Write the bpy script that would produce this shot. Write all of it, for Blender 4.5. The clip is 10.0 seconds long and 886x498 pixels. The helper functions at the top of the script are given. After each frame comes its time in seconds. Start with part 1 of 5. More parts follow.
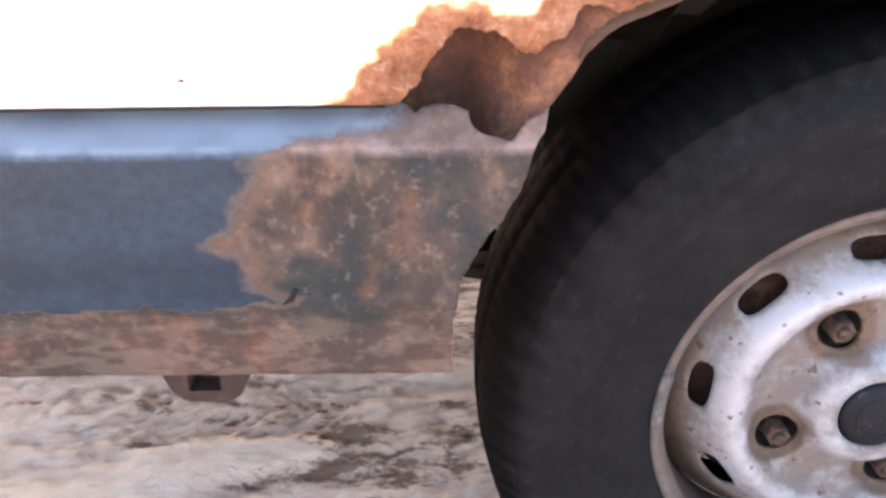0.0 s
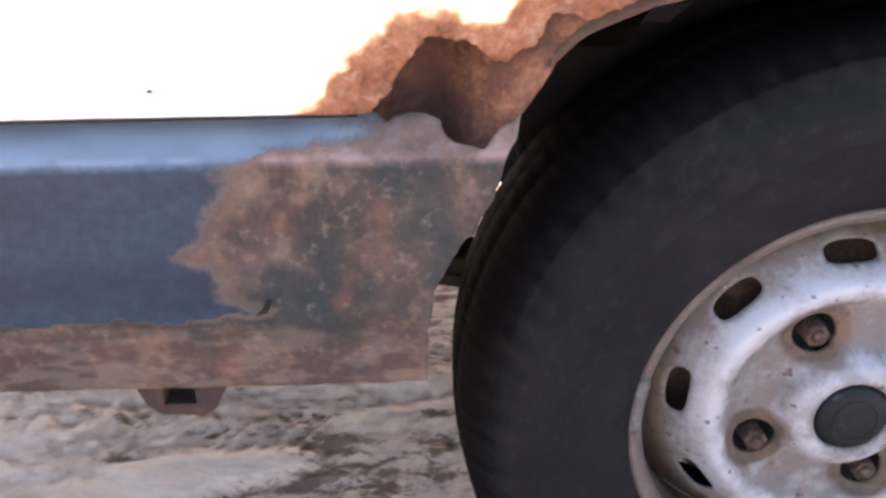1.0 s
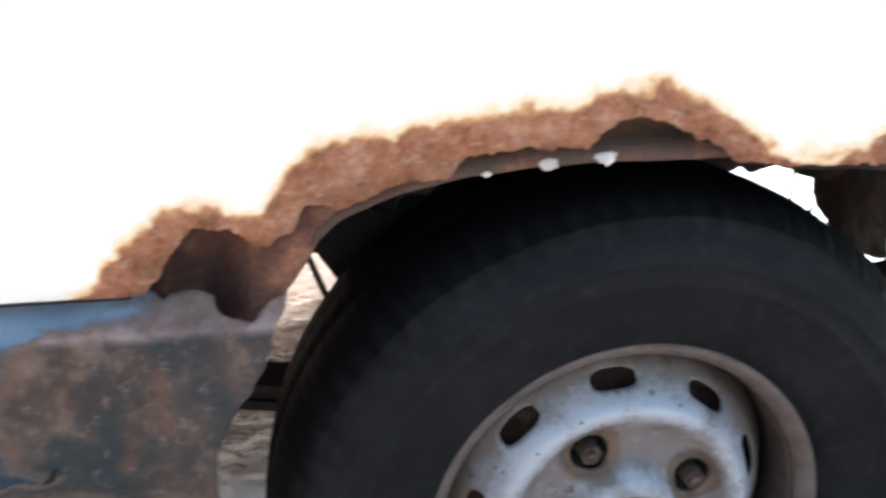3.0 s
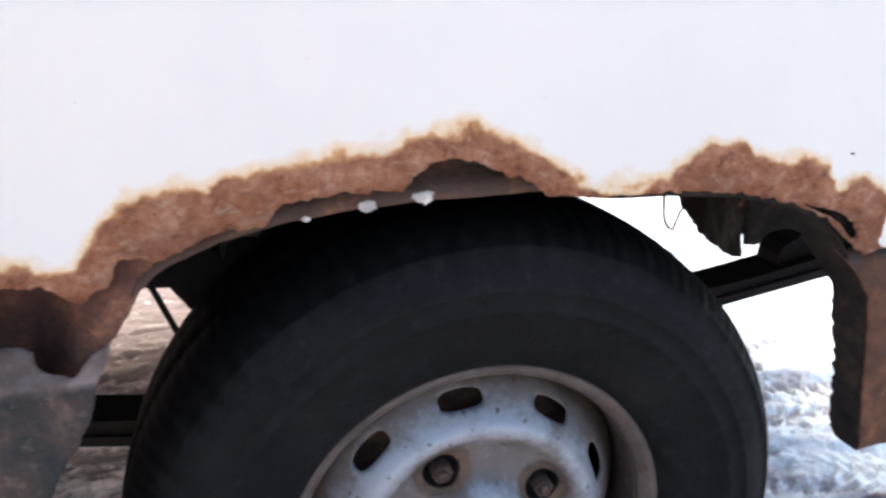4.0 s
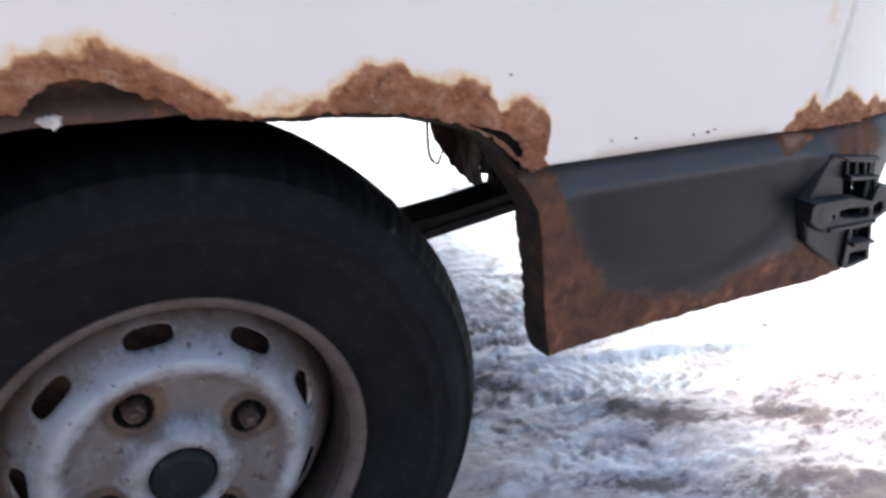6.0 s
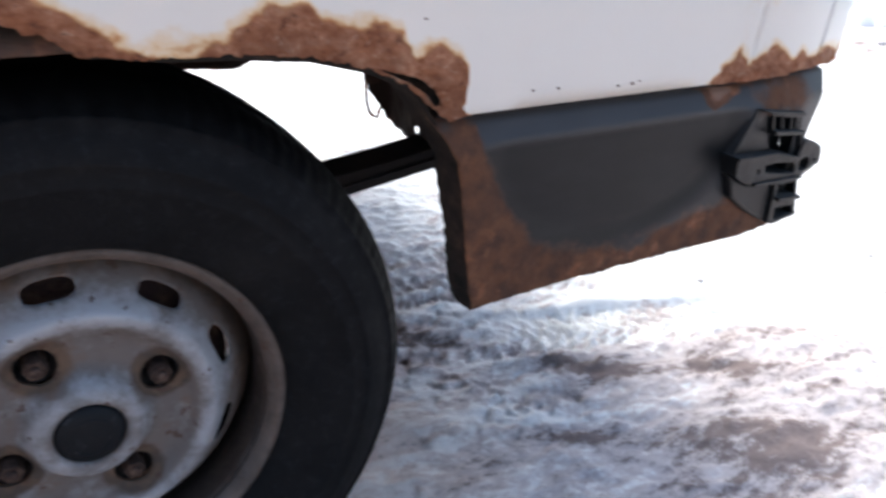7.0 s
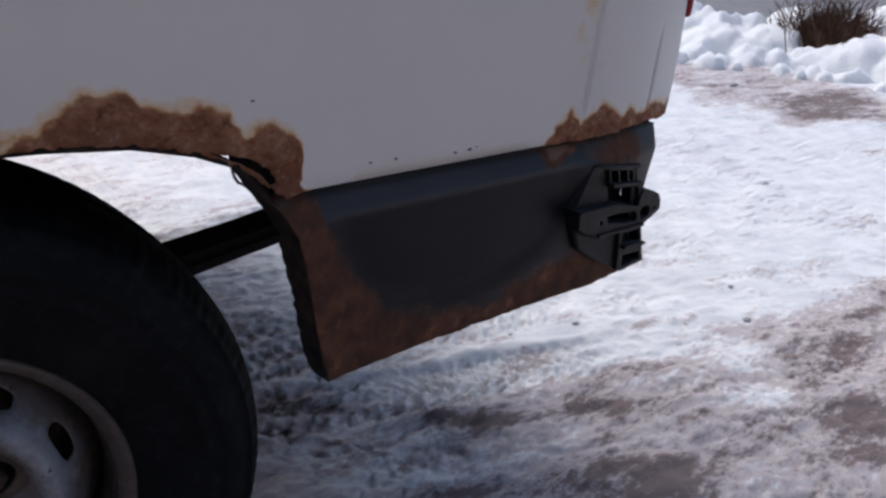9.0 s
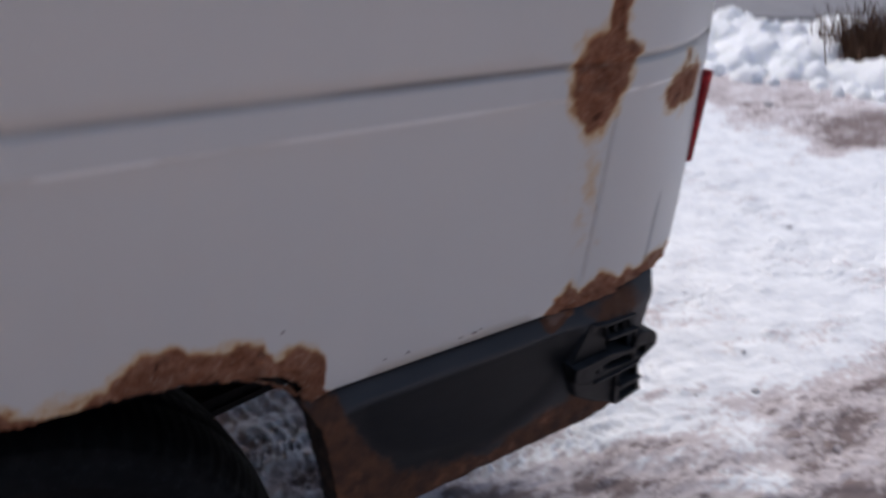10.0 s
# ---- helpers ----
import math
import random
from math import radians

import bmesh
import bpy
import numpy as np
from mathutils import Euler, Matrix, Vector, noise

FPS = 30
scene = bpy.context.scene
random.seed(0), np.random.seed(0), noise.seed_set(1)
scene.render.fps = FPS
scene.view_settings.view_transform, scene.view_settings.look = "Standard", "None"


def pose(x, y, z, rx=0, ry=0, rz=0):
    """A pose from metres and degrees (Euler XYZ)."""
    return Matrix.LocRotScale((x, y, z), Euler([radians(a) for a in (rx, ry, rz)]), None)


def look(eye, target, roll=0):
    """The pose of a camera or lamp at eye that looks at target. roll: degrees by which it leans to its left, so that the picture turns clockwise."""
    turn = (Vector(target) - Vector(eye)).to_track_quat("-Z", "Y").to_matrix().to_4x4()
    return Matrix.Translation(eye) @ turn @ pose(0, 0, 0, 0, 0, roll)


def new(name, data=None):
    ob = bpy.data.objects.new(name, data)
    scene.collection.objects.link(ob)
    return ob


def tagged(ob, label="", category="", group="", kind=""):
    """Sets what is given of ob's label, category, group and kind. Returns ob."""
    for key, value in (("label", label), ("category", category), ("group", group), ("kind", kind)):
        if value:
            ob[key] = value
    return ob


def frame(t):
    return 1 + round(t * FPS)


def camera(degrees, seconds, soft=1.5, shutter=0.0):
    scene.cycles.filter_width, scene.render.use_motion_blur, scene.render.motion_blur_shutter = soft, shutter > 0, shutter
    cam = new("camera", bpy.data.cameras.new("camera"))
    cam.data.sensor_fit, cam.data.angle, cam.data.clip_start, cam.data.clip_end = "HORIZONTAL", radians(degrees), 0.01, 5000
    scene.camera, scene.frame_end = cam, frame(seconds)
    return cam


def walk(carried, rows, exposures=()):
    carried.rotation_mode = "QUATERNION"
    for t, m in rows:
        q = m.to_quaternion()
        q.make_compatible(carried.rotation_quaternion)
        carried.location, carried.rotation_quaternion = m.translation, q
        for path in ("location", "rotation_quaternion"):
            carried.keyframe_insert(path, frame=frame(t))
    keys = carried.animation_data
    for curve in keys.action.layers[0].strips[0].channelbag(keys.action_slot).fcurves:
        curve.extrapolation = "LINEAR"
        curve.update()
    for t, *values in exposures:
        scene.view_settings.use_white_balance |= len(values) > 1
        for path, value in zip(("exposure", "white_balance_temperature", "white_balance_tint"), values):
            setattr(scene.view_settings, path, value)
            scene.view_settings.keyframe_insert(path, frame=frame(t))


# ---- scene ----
cam = camera(59.0, 10.0, 2.6, 0.6)
PATH = [
    (0, (-0.358, -0.478, 0.725), (-0.357, 1.35, -0.087), -0.7),
    (0.5, (-0.356, -0.477, 0.717), (-0.359, 1.344, -0.109), -1.2),
    (1, (-0.351, -0.477, 0.725), (-0.31, 1.358, -0.069), -0.9),
    (1.5, (-0.334, -0.482, 0.732), (-0.261, 1.373, -0.012), -1.6),
    (2, (-0.325, -0.486, 0.757), (-0.187, 1.373, 0.032), -0.1),
    (2.5, (-0.301, -0.499, 0.79), (-0.123, 1.388, 0.153), -0.2),
    (2.7, (-0.286, -0.504, 0.797), (-0.07, 1.378, 0.156), -0.3),
    (3.8, (-0.199, -0.527, 0.841), (0.261, 1.307, 0.187), -0.6),
    (4, (-0.189, -0.53, 0.846), (0.288, 1.294, 0.179), -0.9),
    (4.5, (-0.151, -0.539, 0.848), (0.45, 1.242, 0.164), -0.9),
    (5, (-0.124, -0.548, 0.846), (0.598, 1.186, 0.159), -0.2),
    (5.5, (-0.094, -0.559, 0.851), (0.655, 1.146, 0.123), 0.2),
    (5.7, (-0.08, -0.57, 0.842), (0.721, 1.098, 0.083), 0.5),
    (6.8, (-0.037, -0.587, 0.818), (0.863, 0.977, -0.043), 2.6),
    (7, (-0.026, -0.587, 0.817), (0.904, 0.946, -0.068), 2.9),
    (7.5, (0.007, -0.61, 0.823), (1.142, 0.782, -0.058), 4.0),
    (8, (0.017, -0.63, 0.838), (1.255, 0.712, 0.022), 3.8),
    (8.5, (0.016, -0.635, 0.848), (1.215, 0.785, 0.108), 1.9),
    (9, (0.016, -0.615, 0.84), (1.182, 0.821, 0.081), 2.1),
    (9.5, (0.002, -0.61, 0.877), (1.153, 0.846, 0.131), 2.0),
    (9.6, (-0.003, -0.601, 0.903), (1.155, 0.863, 0.183), 3.2),
    (9.7, (-0.006, -0.62, 0.955), (1.105, 0.91, 0.304), 0.8),
    (9.8, (0.009, -0.628, 0.998), (1.102, 0.915, 0.345), 0.5),
    (9.9, (0.018, -0.63, 1.036), (1.108, 0.882, 0.311), 1.4),
    (10, (0.03, -0.636, 1.098), (1.108, 0.836, 0.28), 2.0),
]
EXPOSURES = [(0.0, 3.42, 7250, 12), (0.5, 3.22, 7000, 12), (1.0, 3.02, 6850, 12), (1.5, 2.85, 6700, 10), (2.0, 2.65, 6600, 4), (2.5, 2.58, 6420, -5), (2.7, 2.54, 6360, -5), (4.0, 2.06, 6050, 2), (4.5, 1.98, 6100, 2), (5.5, 1.76, 6150, 4), (7.0, 1.40, 6250, 5),
             (7.5, 0.86, 6180, 4), (8.0, -0.12, 6000, 9), (8.5, -0.22, 5950, 11), (9.5, -0.24, 6000, 11), (10.0, -0.26, 6080, 12)]
walk(cam, [(t, look(eye, target, roll)) for t, eye, target, roll in PATH], EXPOSURES)


# ---- world and light ----
SUN_EL, SUN_AZ = 54.0, 84.0          # degrees; azimuth from +x towards +y, beyond the van
world = bpy.data.worlds.new("world")
scene.world = world
world.use_nodes = True
wn, wl = world.node_tree.nodes, world.node_tree.links
sky = wn.new("ShaderNodeTexSky")
sky.sky_type = "NISHITA"
sky.sun_disc = False
sky.sun_elevation = radians(SUN_EL)
sky.sun_rotation = radians(90 - SUN_AZ)
sky.air_density, sky.dust_density, sky.ozone_density = 1.0, 4.0, 1.0
wl.new(sky.outputs[0], wn["Background"].inputs[0])
wn["Background"].inputs[1].default_value = 0.13

sun = new("sun", bpy.data.lights.new("sun", "SUN"))
sun.data.energy, sun.data.angle, sun.data.color = 1.75, radians(30), (1.0, 0.96, 0.9)
sun_dir = Vector((math.cos(radians(SUN_EL)) * math.cos(radians(SUN_AZ)), math.cos(radians(SUN_EL)) * math.sin(radians(SUN_AZ)), math.sin(radians(SUN_EL))))
sun.matrix_world = look(sun_dir * 20, (0, 0, 0))


# ---- numbers helpers ----
def hash2(i, j, seed):
    v = np.sin(i * 127.1 + j * 311.7 + seed * 74.7) * 43758.5453
    return v - np.floor(v)


def vnoise(x, y, seed=0):
    """Smooth value noise, 0 to 1."""
    x, y = np.asarray(x, float), np.asarray(y, float)
    i, j = np.floor(x), np.floor(y)
    u, v = x - i, y - j
    u, v = u * u * (3 - 2 * u), v * v * (3 - 2 * v)
    a, b = hash2(i, j, seed), hash2(i + 1, j, seed)
    c, d = hash2(i, j + 1, seed), hash2(i + 1, j + 1, seed)
    return (a * (1 - u) + b * u) * (1 - v) + (c * (1 - u) + d * u) * v


def fbm(x, y, octaves=4, seed=0):
    total, size, norm = 0.0, 1.0, 0.0
    x, y = np.asarray(x, float), np.asarray(y, float)
    for k in range(octaves):
        total = total + size * vnoise(x, y, seed + 13 * k)
        norm += size
        x, y, size = x * 2.03 + 7.3, y * 2.03 - 3.1, size * 0.5
    return total / norm


def smooth(a, b, v):
    w = np.clip((np.asarray(v, float) - a) / (b - a), 0, 1)
    return w * w * (3 - 2 * w)


def ragged(points, step=0.0025, amp=0.0012, seed=0, scale=130.0):
    """A line through the points, cut into short steps that wander to either side."""
    out = []
    for k in range(len(points) - 1):
        p, q = np.array(points[k]), np.array(points[k + 1])
        size = float(np.hypot(*(q - p)))
        n = max(1, int(size / step))
        side = np.array((-(q - p)[1], (q - p)[0])) / max(size, 1e-9)
        for s in range(n):
            a = p + (q - p) * s / n
            off = 0.0 if (k == 0 and s == 0) else (fbm(a[0] * scale, a[1] * scale, 3, seed) - 0.5) * 2.4 * amp
            out.append(tuple(a + side * float(off)))
    out.append(tuple(points[-1]))
    return out


def inside(px, py, loop):
    res = np.zeros(len(px), bool)
    n = len(loop)
    for k in range(n):
        x0, y0 = loop[k]
        x1, y1 = loop[(k + 1) % n]
        if y0 == y1:
            continue
        cross = ((y0 > py) != (y1 > py)) & (px < (x1 - x0) * (py - y0) / (y1 - y0) + x0)
        res ^= cross
    return res


def near(px, py, loop, dist):
    """Points that lie closer than dist to the loop's corners."""
    cells = {}
    for x, y in loop:
        cells.setdefault((int(x // dist), int(y // dist)), []).append((x, y))
    res = np.zeros(len(px), bool)
    for k in range(len(px)):
        i, j = int(px[k] // dist), int(py[k] // dist)
        for a in (i - 1, i, i + 1):
            for b in (j - 1, j, j + 1):
                for x, y in cells.get((a, b), ()):
                    if (x - px[k]) ** 2 + (y - py[k]) ** 2 < dist * dist:
                        res[k] = True
    return res


def grid(x0, x1, y0, y1, step, jitter=0.3, seed=1):
    xs, ys = np.meshgrid(np.arange(x0 + step / 2, x1, step), np.arange(y0 + step / 2, y1, step))
    xs, ys = xs.ravel(), ys.ravel()
    return np.c_[xs + (hash2(xs * 999, ys * 777, seed) - 0.5) * step * jitter, ys + (hash2(xs * 555, ys * 333, seed + 4) - 0.5) * step * jitter]


def sheet(name, loop, points, mapper, material, parent, thick=(0, 0.0015, 0), holes=(), wear=None, gap=0.0015, label="", light_and_dust=None):
    """A thin sheet with the outline loop in its own flat coordinates, bent by mapper(u, v) -> xs, ys, zs."""
    from mathutils.geometry import delaunay_2d_cdt
    loops = [list(loop)] + [list(h) for h in holes]
    pts = np.asarray(points, float).reshape(-1, 2)
    keep = inside(pts[:, 0], pts[:, 1], loops[0])
    for h in loops[1:]:
        keep &= ~inside(pts[:, 0], pts[:, 1], h)
    pts = pts[keep]
    for some in loops:
        pts = pts[~near(pts[:, 0], pts[:, 1], some, gap)]
    verts, edges = [], []
    for some in loops:
        base = len(verts)
        verts += [Vector(p) for p in some]
        edges += [(base + k, base + (k + 1) % len(some)) for k in range(len(some))]
    verts += [Vector(p) for p in pts]
    v2, _, f2, *_ = delaunay_2d_cdt(verts, edges, [], 0, 1e-7)
    uv = np.array([tuple(v) for v in v2])
    tris = np.array([f for f in f2 if len(f) == 3])
    mid = uv[tris].mean(axis=1)
    keep = inside(mid[:, 0], mid[:, 1], loops[0])
    for h in loops[1:]:
        keep &= ~inside(mid[:, 0], mid[:, 1], h)
    tris = tris[keep]
    co = np.stack(mapper(uv[:, 0], uv[:, 1]), axis=1)
    if np.ndim(thick) == 1:
        back = co + np.array(thick)
    else:
        back = co + thick
    n = len(co)
    count = {}
    for t in tris:
        for a, b in ((t[0], t[1]), (t[1], t[2]), (t[2], t[0])):
            count.setdefault((min(a, b), max(a, b)), []).append((a, b))
    faces = [tuple(int(i) for i in t) for t in tris] + [tuple(int(i) + n for i in t[::-1]) for t in tris]
    for pair in count.values():
        if len(pair) == 1:
            a, b = (int(i) for i in pair[0])
            faces.append((b, a, a + n, b + n))
    mesh = bpy.data.meshes.new(name)
    mesh.from_pydata(np.r_[co, back].tolist(), [], faces)
    if wear is not None:
        w = np.asarray(wear(uv[:, 0], uv[:, 1]), float)
        mesh.attributes.new("wear", "FLOAT", "POINT").data.foreach_set("value", np.r_[w, w])
    if light_and_dust is not None:
        w = np.asarray(light_and_dust(uv[:, 0], uv[:, 1]), float)
        mesh.attributes.new("light_and_dust", "FLOAT", "POINT").data.foreach_set("value", np.r_[w, w])
    bm = bmesh.new()
    bm.from_mesh(mesh)
    bmesh.ops.recalc_face_normals(bm, faces=bm.faces)
    bm.to_mesh(mesh)
    bm.free()
    for p in mesh.polygons:
        p.use_smooth = len(p.vertices) == 3
    mesh.materials.append(material)
    ob = new(name, mesh)
    ob.parent = parent
    if label:
        tagged(ob, label)
    return ob


def part(name, bm, material, parent=None, label="", smooth_faces=False):
    """Links a bmesh as one mesh object under a thing or a part."""
    mesh = bpy.data.meshes.new(name)
    bm.to_mesh(mesh)
    bm.free()
    for p in mesh.polygons:
        p.use_smooth = smooth_faces
    mesh.materials.append(material)
    ob = new(name, mesh)
    ob.parent = parent
    if label:
        tagged(ob, label)
    return ob


def box(bm, x0, x1, y0, y1, z0, z1, bevel=0.0, m=None):
    res = bmesh.ops.create_cube(bm, size=1)
    vs = res["verts"]
    for v in vs:
        v.co = Vector((x0 + (v.co.x + 0.5) * (x1 - x0), y0 + (v.co.y + 0.5) * (y1 - y0), z0 + (v.co.z + 0.5) * (z1 - z0)))
    if bevel:
        es = list({e for v in vs for e in v.link_edges})
        out = bmesh.ops.bevel(bm, geom=es, offset=bevel, segments=2, profile=0.5, affect="EDGES")
        vs = list({v for f in out["faces"] for v in f.verts} | {v for v in vs if v.is_valid})
    if m is not None:
        bmesh.ops.transform(bm, matrix=m, verts=vs)
    return vs


def prism(bm, outline, y0, y1):
    """A solid with an outline in x and z, from y0 to y1."""
    a = [bm.verts.new((x, y0, z)) for x, z in outline]
    b = [bm.verts.new((x, y1, z)) for x, z in outline]
    n = len(outline)
    bm.faces.new(a)
    bm.faces.new(b[::-1])
    for k in range(n):
        bm.faces.new((a[k], b[k], b[(k + 1) % n], a[(k + 1) % n]))
    bmesh.ops.recalc_face_normals(bm, faces=bm.faces)


def tube(bm, path, radius, sides=6):
    """A round bar along a path; radius is a number or one number a point."""
    rings = []
    n = len(path)
    for k, p in enumerate(path):
        p = Vector(p)
        d = (Vector(path[min(k + 1, n - 1)]) - Vector(path[max(k - 1, 0)])).normalized()
        a = d.orthogonal().normalized()
        b = d.cross(a)
        r = radius if isinstance(radius, float) else radius[k]
        rings.append([bm.verts.new(p + r * (a * math.cos(2 * math.pi * s / sides) + b * math.sin(2 * math.pi * s / sides))) for s in range(sides)])
    for k in range(n - 1):
        best = min(range(sides), key=lambda o: (rings[k][0].co - rings[k + 1][o].co).length)
        rings[k + 1] = rings[k + 1][best:] + rings[k + 1][:best]
        for s in range(sides):
            bm.faces.new((rings[k][s], rings[k][(s + 1) % sides], rings[k + 1][(s + 1) % sides], rings[k + 1][s]))
    bm.faces.new(rings[0][::-1])
    bm.faces.new(rings[-1])


def lathe(bm, profile, segments, centre, closed=False, wobble=None):
    """Turns (radius, y) pairs round the wheel's axle."""
    rings = []
    for s in range(segments):
        a = 2 * math.pi * s / segments
        ring = []
        for k, (r, y) in enumerate(profile):
            rr = r + (wobble(k, s) if wobble else 0.0)
            ring.append(bm.verts.new((centre[0] + rr * math.cos(a), y, centre[1] + rr * math.sin(a))))
        rings.append(ring)
    n = len(profile)
    for s in range(segments):
        p, q = rings[s], rings[(s + 1) % segments]
        for k in range(n if closed else n - 1):
            bm.faces.new((p[k], p[(k + 1) % n], q[(k + 1) % n], q[k]))
    bmesh.ops.recalc_face_normals(bm, faces=bm.faces)


# ---- materials ----
class Nodes:
    """Short hand for building a node material."""

    def __init__(self, name):
        self.mat = bpy.data.materials.new(name)
        self.mat.use_nodes = True
        self.n, self.l = self.mat.node_tree.nodes, self.mat.node_tree.links
        self.bsdf = self.n["Principled BSDF"]
        self.co = self.n.new("ShaderNodeTexCoord").outputs["Object"]

    def put(self, socket, value):
        if isinstance(value, bpy.types.NodeSocket):
            self.l.new(value, socket)
        elif isinstance(value, tuple) and len(value) == 3:
            socket.default_value = (*value, 1.0)
        else:
            socket.default_value = value

    def noise(self, scale, detail=5.0, rough=0.6, stretch=None, distort=0.0):
        node = self.n.new("ShaderNodeTexNoise")
        node.inputs["Scale"].default_value, node.inputs["Detail"].default_value = scale, detail
        node.inputs["Roughness"].default_value, node.inputs["Distortion"].default_value = rough, distort
        if stretch:
            mapping = self.n.new("ShaderNodeMapping")
            mapping.inputs["Scale"].default_value = stretch
            self.l.new(self.co, mapping.inputs["Vector"])
            self.l.new(mapping.outputs[0], node.inputs["Vector"])
        else:
            self.l.new(self.co, node.inputs["Vector"])
        return node.outputs["Fac"]

    def attr(self, name):
        node = self.n.new("ShaderNodeAttribute")
        node.attribute_name = name
        return node.outputs["Fac"]

    def math(self, op, a, b=0.0, c=0.0):
        node = self.n.new("ShaderNodeMath")
        node.operation = op
        for k, v in enumerate((a, b, c)):
            self.put(node.inputs[k], v)
        return node.outputs[0]

    def ramp(self, fac, stops, mode="LINEAR"):
        node = self.n.new("ShaderNodeValToRGB")
        node.color_ramp.interpolation = mode
        el = node.color_ramp.elements
        while len(el) < len(stops):
            el.new(0.5)
        for e, (pos, col) in zip(el, stops):
            e.position = pos
            e.color = (*col, 1.0) if isinstance(col, tuple) else (col, col, col, 1.0)
        self.l.new(fac, node.inputs[0])
        return node.outputs["Color"]

    def step(self, fac, lo, hi):
        node = self.n.new("ShaderNodeMapRange")
        node.interpolation_type = "SMOOTHSTEP"
        node.inputs["From Min"].default_value, node.inputs["From Max"].default_value = lo, hi
        self.l.new(fac, node.inputs["Value"])
        return node.outputs["Result"]

    def mix(self, fac, a, b, mode="MIX"):
        node = self.n.new("ShaderNodeMix")
        node.data_type, node.blend_type = "RGBA", mode
        self.put(node.inputs[0], fac)
        self.put(node.inputs[6], a)
        self.put(node.inputs[7], b)
        return node.outputs[2]

    def mixf(self, fac, a, b):
        node = self.n.new("ShaderNodeMix")
        self.put(node.inputs[0], fac)
        self.put(node.inputs[2], a)
        self.put(node.inputs[3], b)
        return node.outputs[0]

    def bump(self, height, strength, distance, after=None):
        node = self.n.new("ShaderNodeBump")
        self.put(node.inputs["Strength"], strength)
        node.inputs["Distance"].default_value = distance
        self.l.new(height, node.inputs["Height"])
        if after is not None:
            self.l.new(after, node.inputs["Normal"])
        return node.outputs[0]

    def done(self, colour, rough=0.6, metal=0.0, normal=None, spec=0.5):
        self.put(self.bsdf.inputs["Base Color"], colour)
        self.put(self.bsdf.inputs["Roughness"], rough)
        self.put(self.bsdf.inputs["Metallic"], metal)
        self.put(self.bsdf.inputs["Specular IOR Level"], spec)
        if normal is not None:
            self.l.new(normal, self.bsdf.inputs["Normal"])
        return self.mat


def rust_tone(m, dark=False):
    big, fine = m.noise(40, 6, 0.66), m.noise(170, 4, 0.65)
    v = m.math("ADD", m.math("MULTIPLY", big, 0.68), m.math("MULTIPLY", fine, 0.32))
    if dark:
        return m.ramp(v, [(0.3, (0.047, 0.022, 0.017)), (0.48, (0.108, 0.050, 0.034)), (0.6, (0.205, 0.100, 0.057)), (0.72, (0.31, 0.18, 0.102))])
    return m.ramp(v, [(0.34, (0.120, 0.047, 0.027)), (0.43, (0.30, 0.110, 0.049)), (0.53, (0.43, 0.185, 0.098)), (0.64, (0.59, 0.340, 0.215))])


def make_body_paint():
    """White vehicle paint that turns into stained, blistered rust where wear is above zero."""
    m = Nodes("rusted_white_paint")
    edge = m.math("ADD", m.math("MULTIPLY", m.noise(38, 5, 0.58), 1.6), m.math("MULTIPLY", m.noise(170, 4, 0.6), 0.25))
    v = m.math("ADD", m.attr("wear"), m.math("SUBTRACT", edge, 0.925))
    dirt = m.noise(5, 6, 0.6, (1, 1, 0.35))
    white = m.mix(m.step(dirt, 0.35, 0.75), (0.65, 0.628, 0.585), (0.63, 0.608, 0.565))
    # above zero a painted highlight on the crease, below zero shade in the groove
    white = m.mix(m.step(m.attr("light_and_dust"), 0.0, 1.0), white, (0.84, 0.83, 0.80))
    white = m.mix(m.step(m.attr("light_and_dust"), 0.0, -1.0), white, (0.11, 0.10, 0.10))
    stain = m.mix(m.step(v, -0.55, 0.05), white, (0.62, 0.47, 0.29))
    orange = m.mix(m.step(v, -0.08, 0.18), stain, (0.47, 0.24, 0.10))
    col = m.mix(m.step(v, 0.08, 0.38), orange, rust_tone(m))
    col = m.mix(m.math("MULTIPLY", m.step(m.math("ADD", v, m.noise(60, 4, 0.6)), 1.5, 2.9), 0.45), col, (0.20, 0.084, 0.044))
    scale = m.math("MULTIPLY", m.step(m.noise(85, 4, 0.6, (1, 1, 1.7), 0.6), 0.58, 0.67), m.step(v, 0.15, 0.6))
    col = m.mix(m.math("MULTIPLY", scale, 0.45), col, (0.62, 0.42, 0.30))
    pit = m.math("MULTIPLY", m.step(m.noise(48, 5, 0.65, (1, 1, 1.5), 0.6), 0.60, 0.69), m.step(v, 0.15, 0.6))
    col = m.mix(m.math("MULTIPLY", pit, 0.68), col, (0.100, 0.040, 0.022))
    specks = m.math("GREATER_THAN", m.noise(240, 2, 0.5), 0.775)
    col = m.mix(m.math("MULTIPLY", specks, 0.5), col, (0.12, 0.06, 0.035))
    r = m.step(v, -0.1, 0.35)
    blister = m.math("ADD", m.math("MULTIPLY", m.noise(52, 7, 0.72, (1, 1, 1.6)), 1.3), m.math("MULTIPLY", m.noise(330, 4, 0.6), 0.35))
    n = m.bump(blister, m.mixf(r, 0.015, 1.0), 0.010)
    return m.done(col, m.mixf(r, 0.38, 0.9), 0.0, n, 0.4)


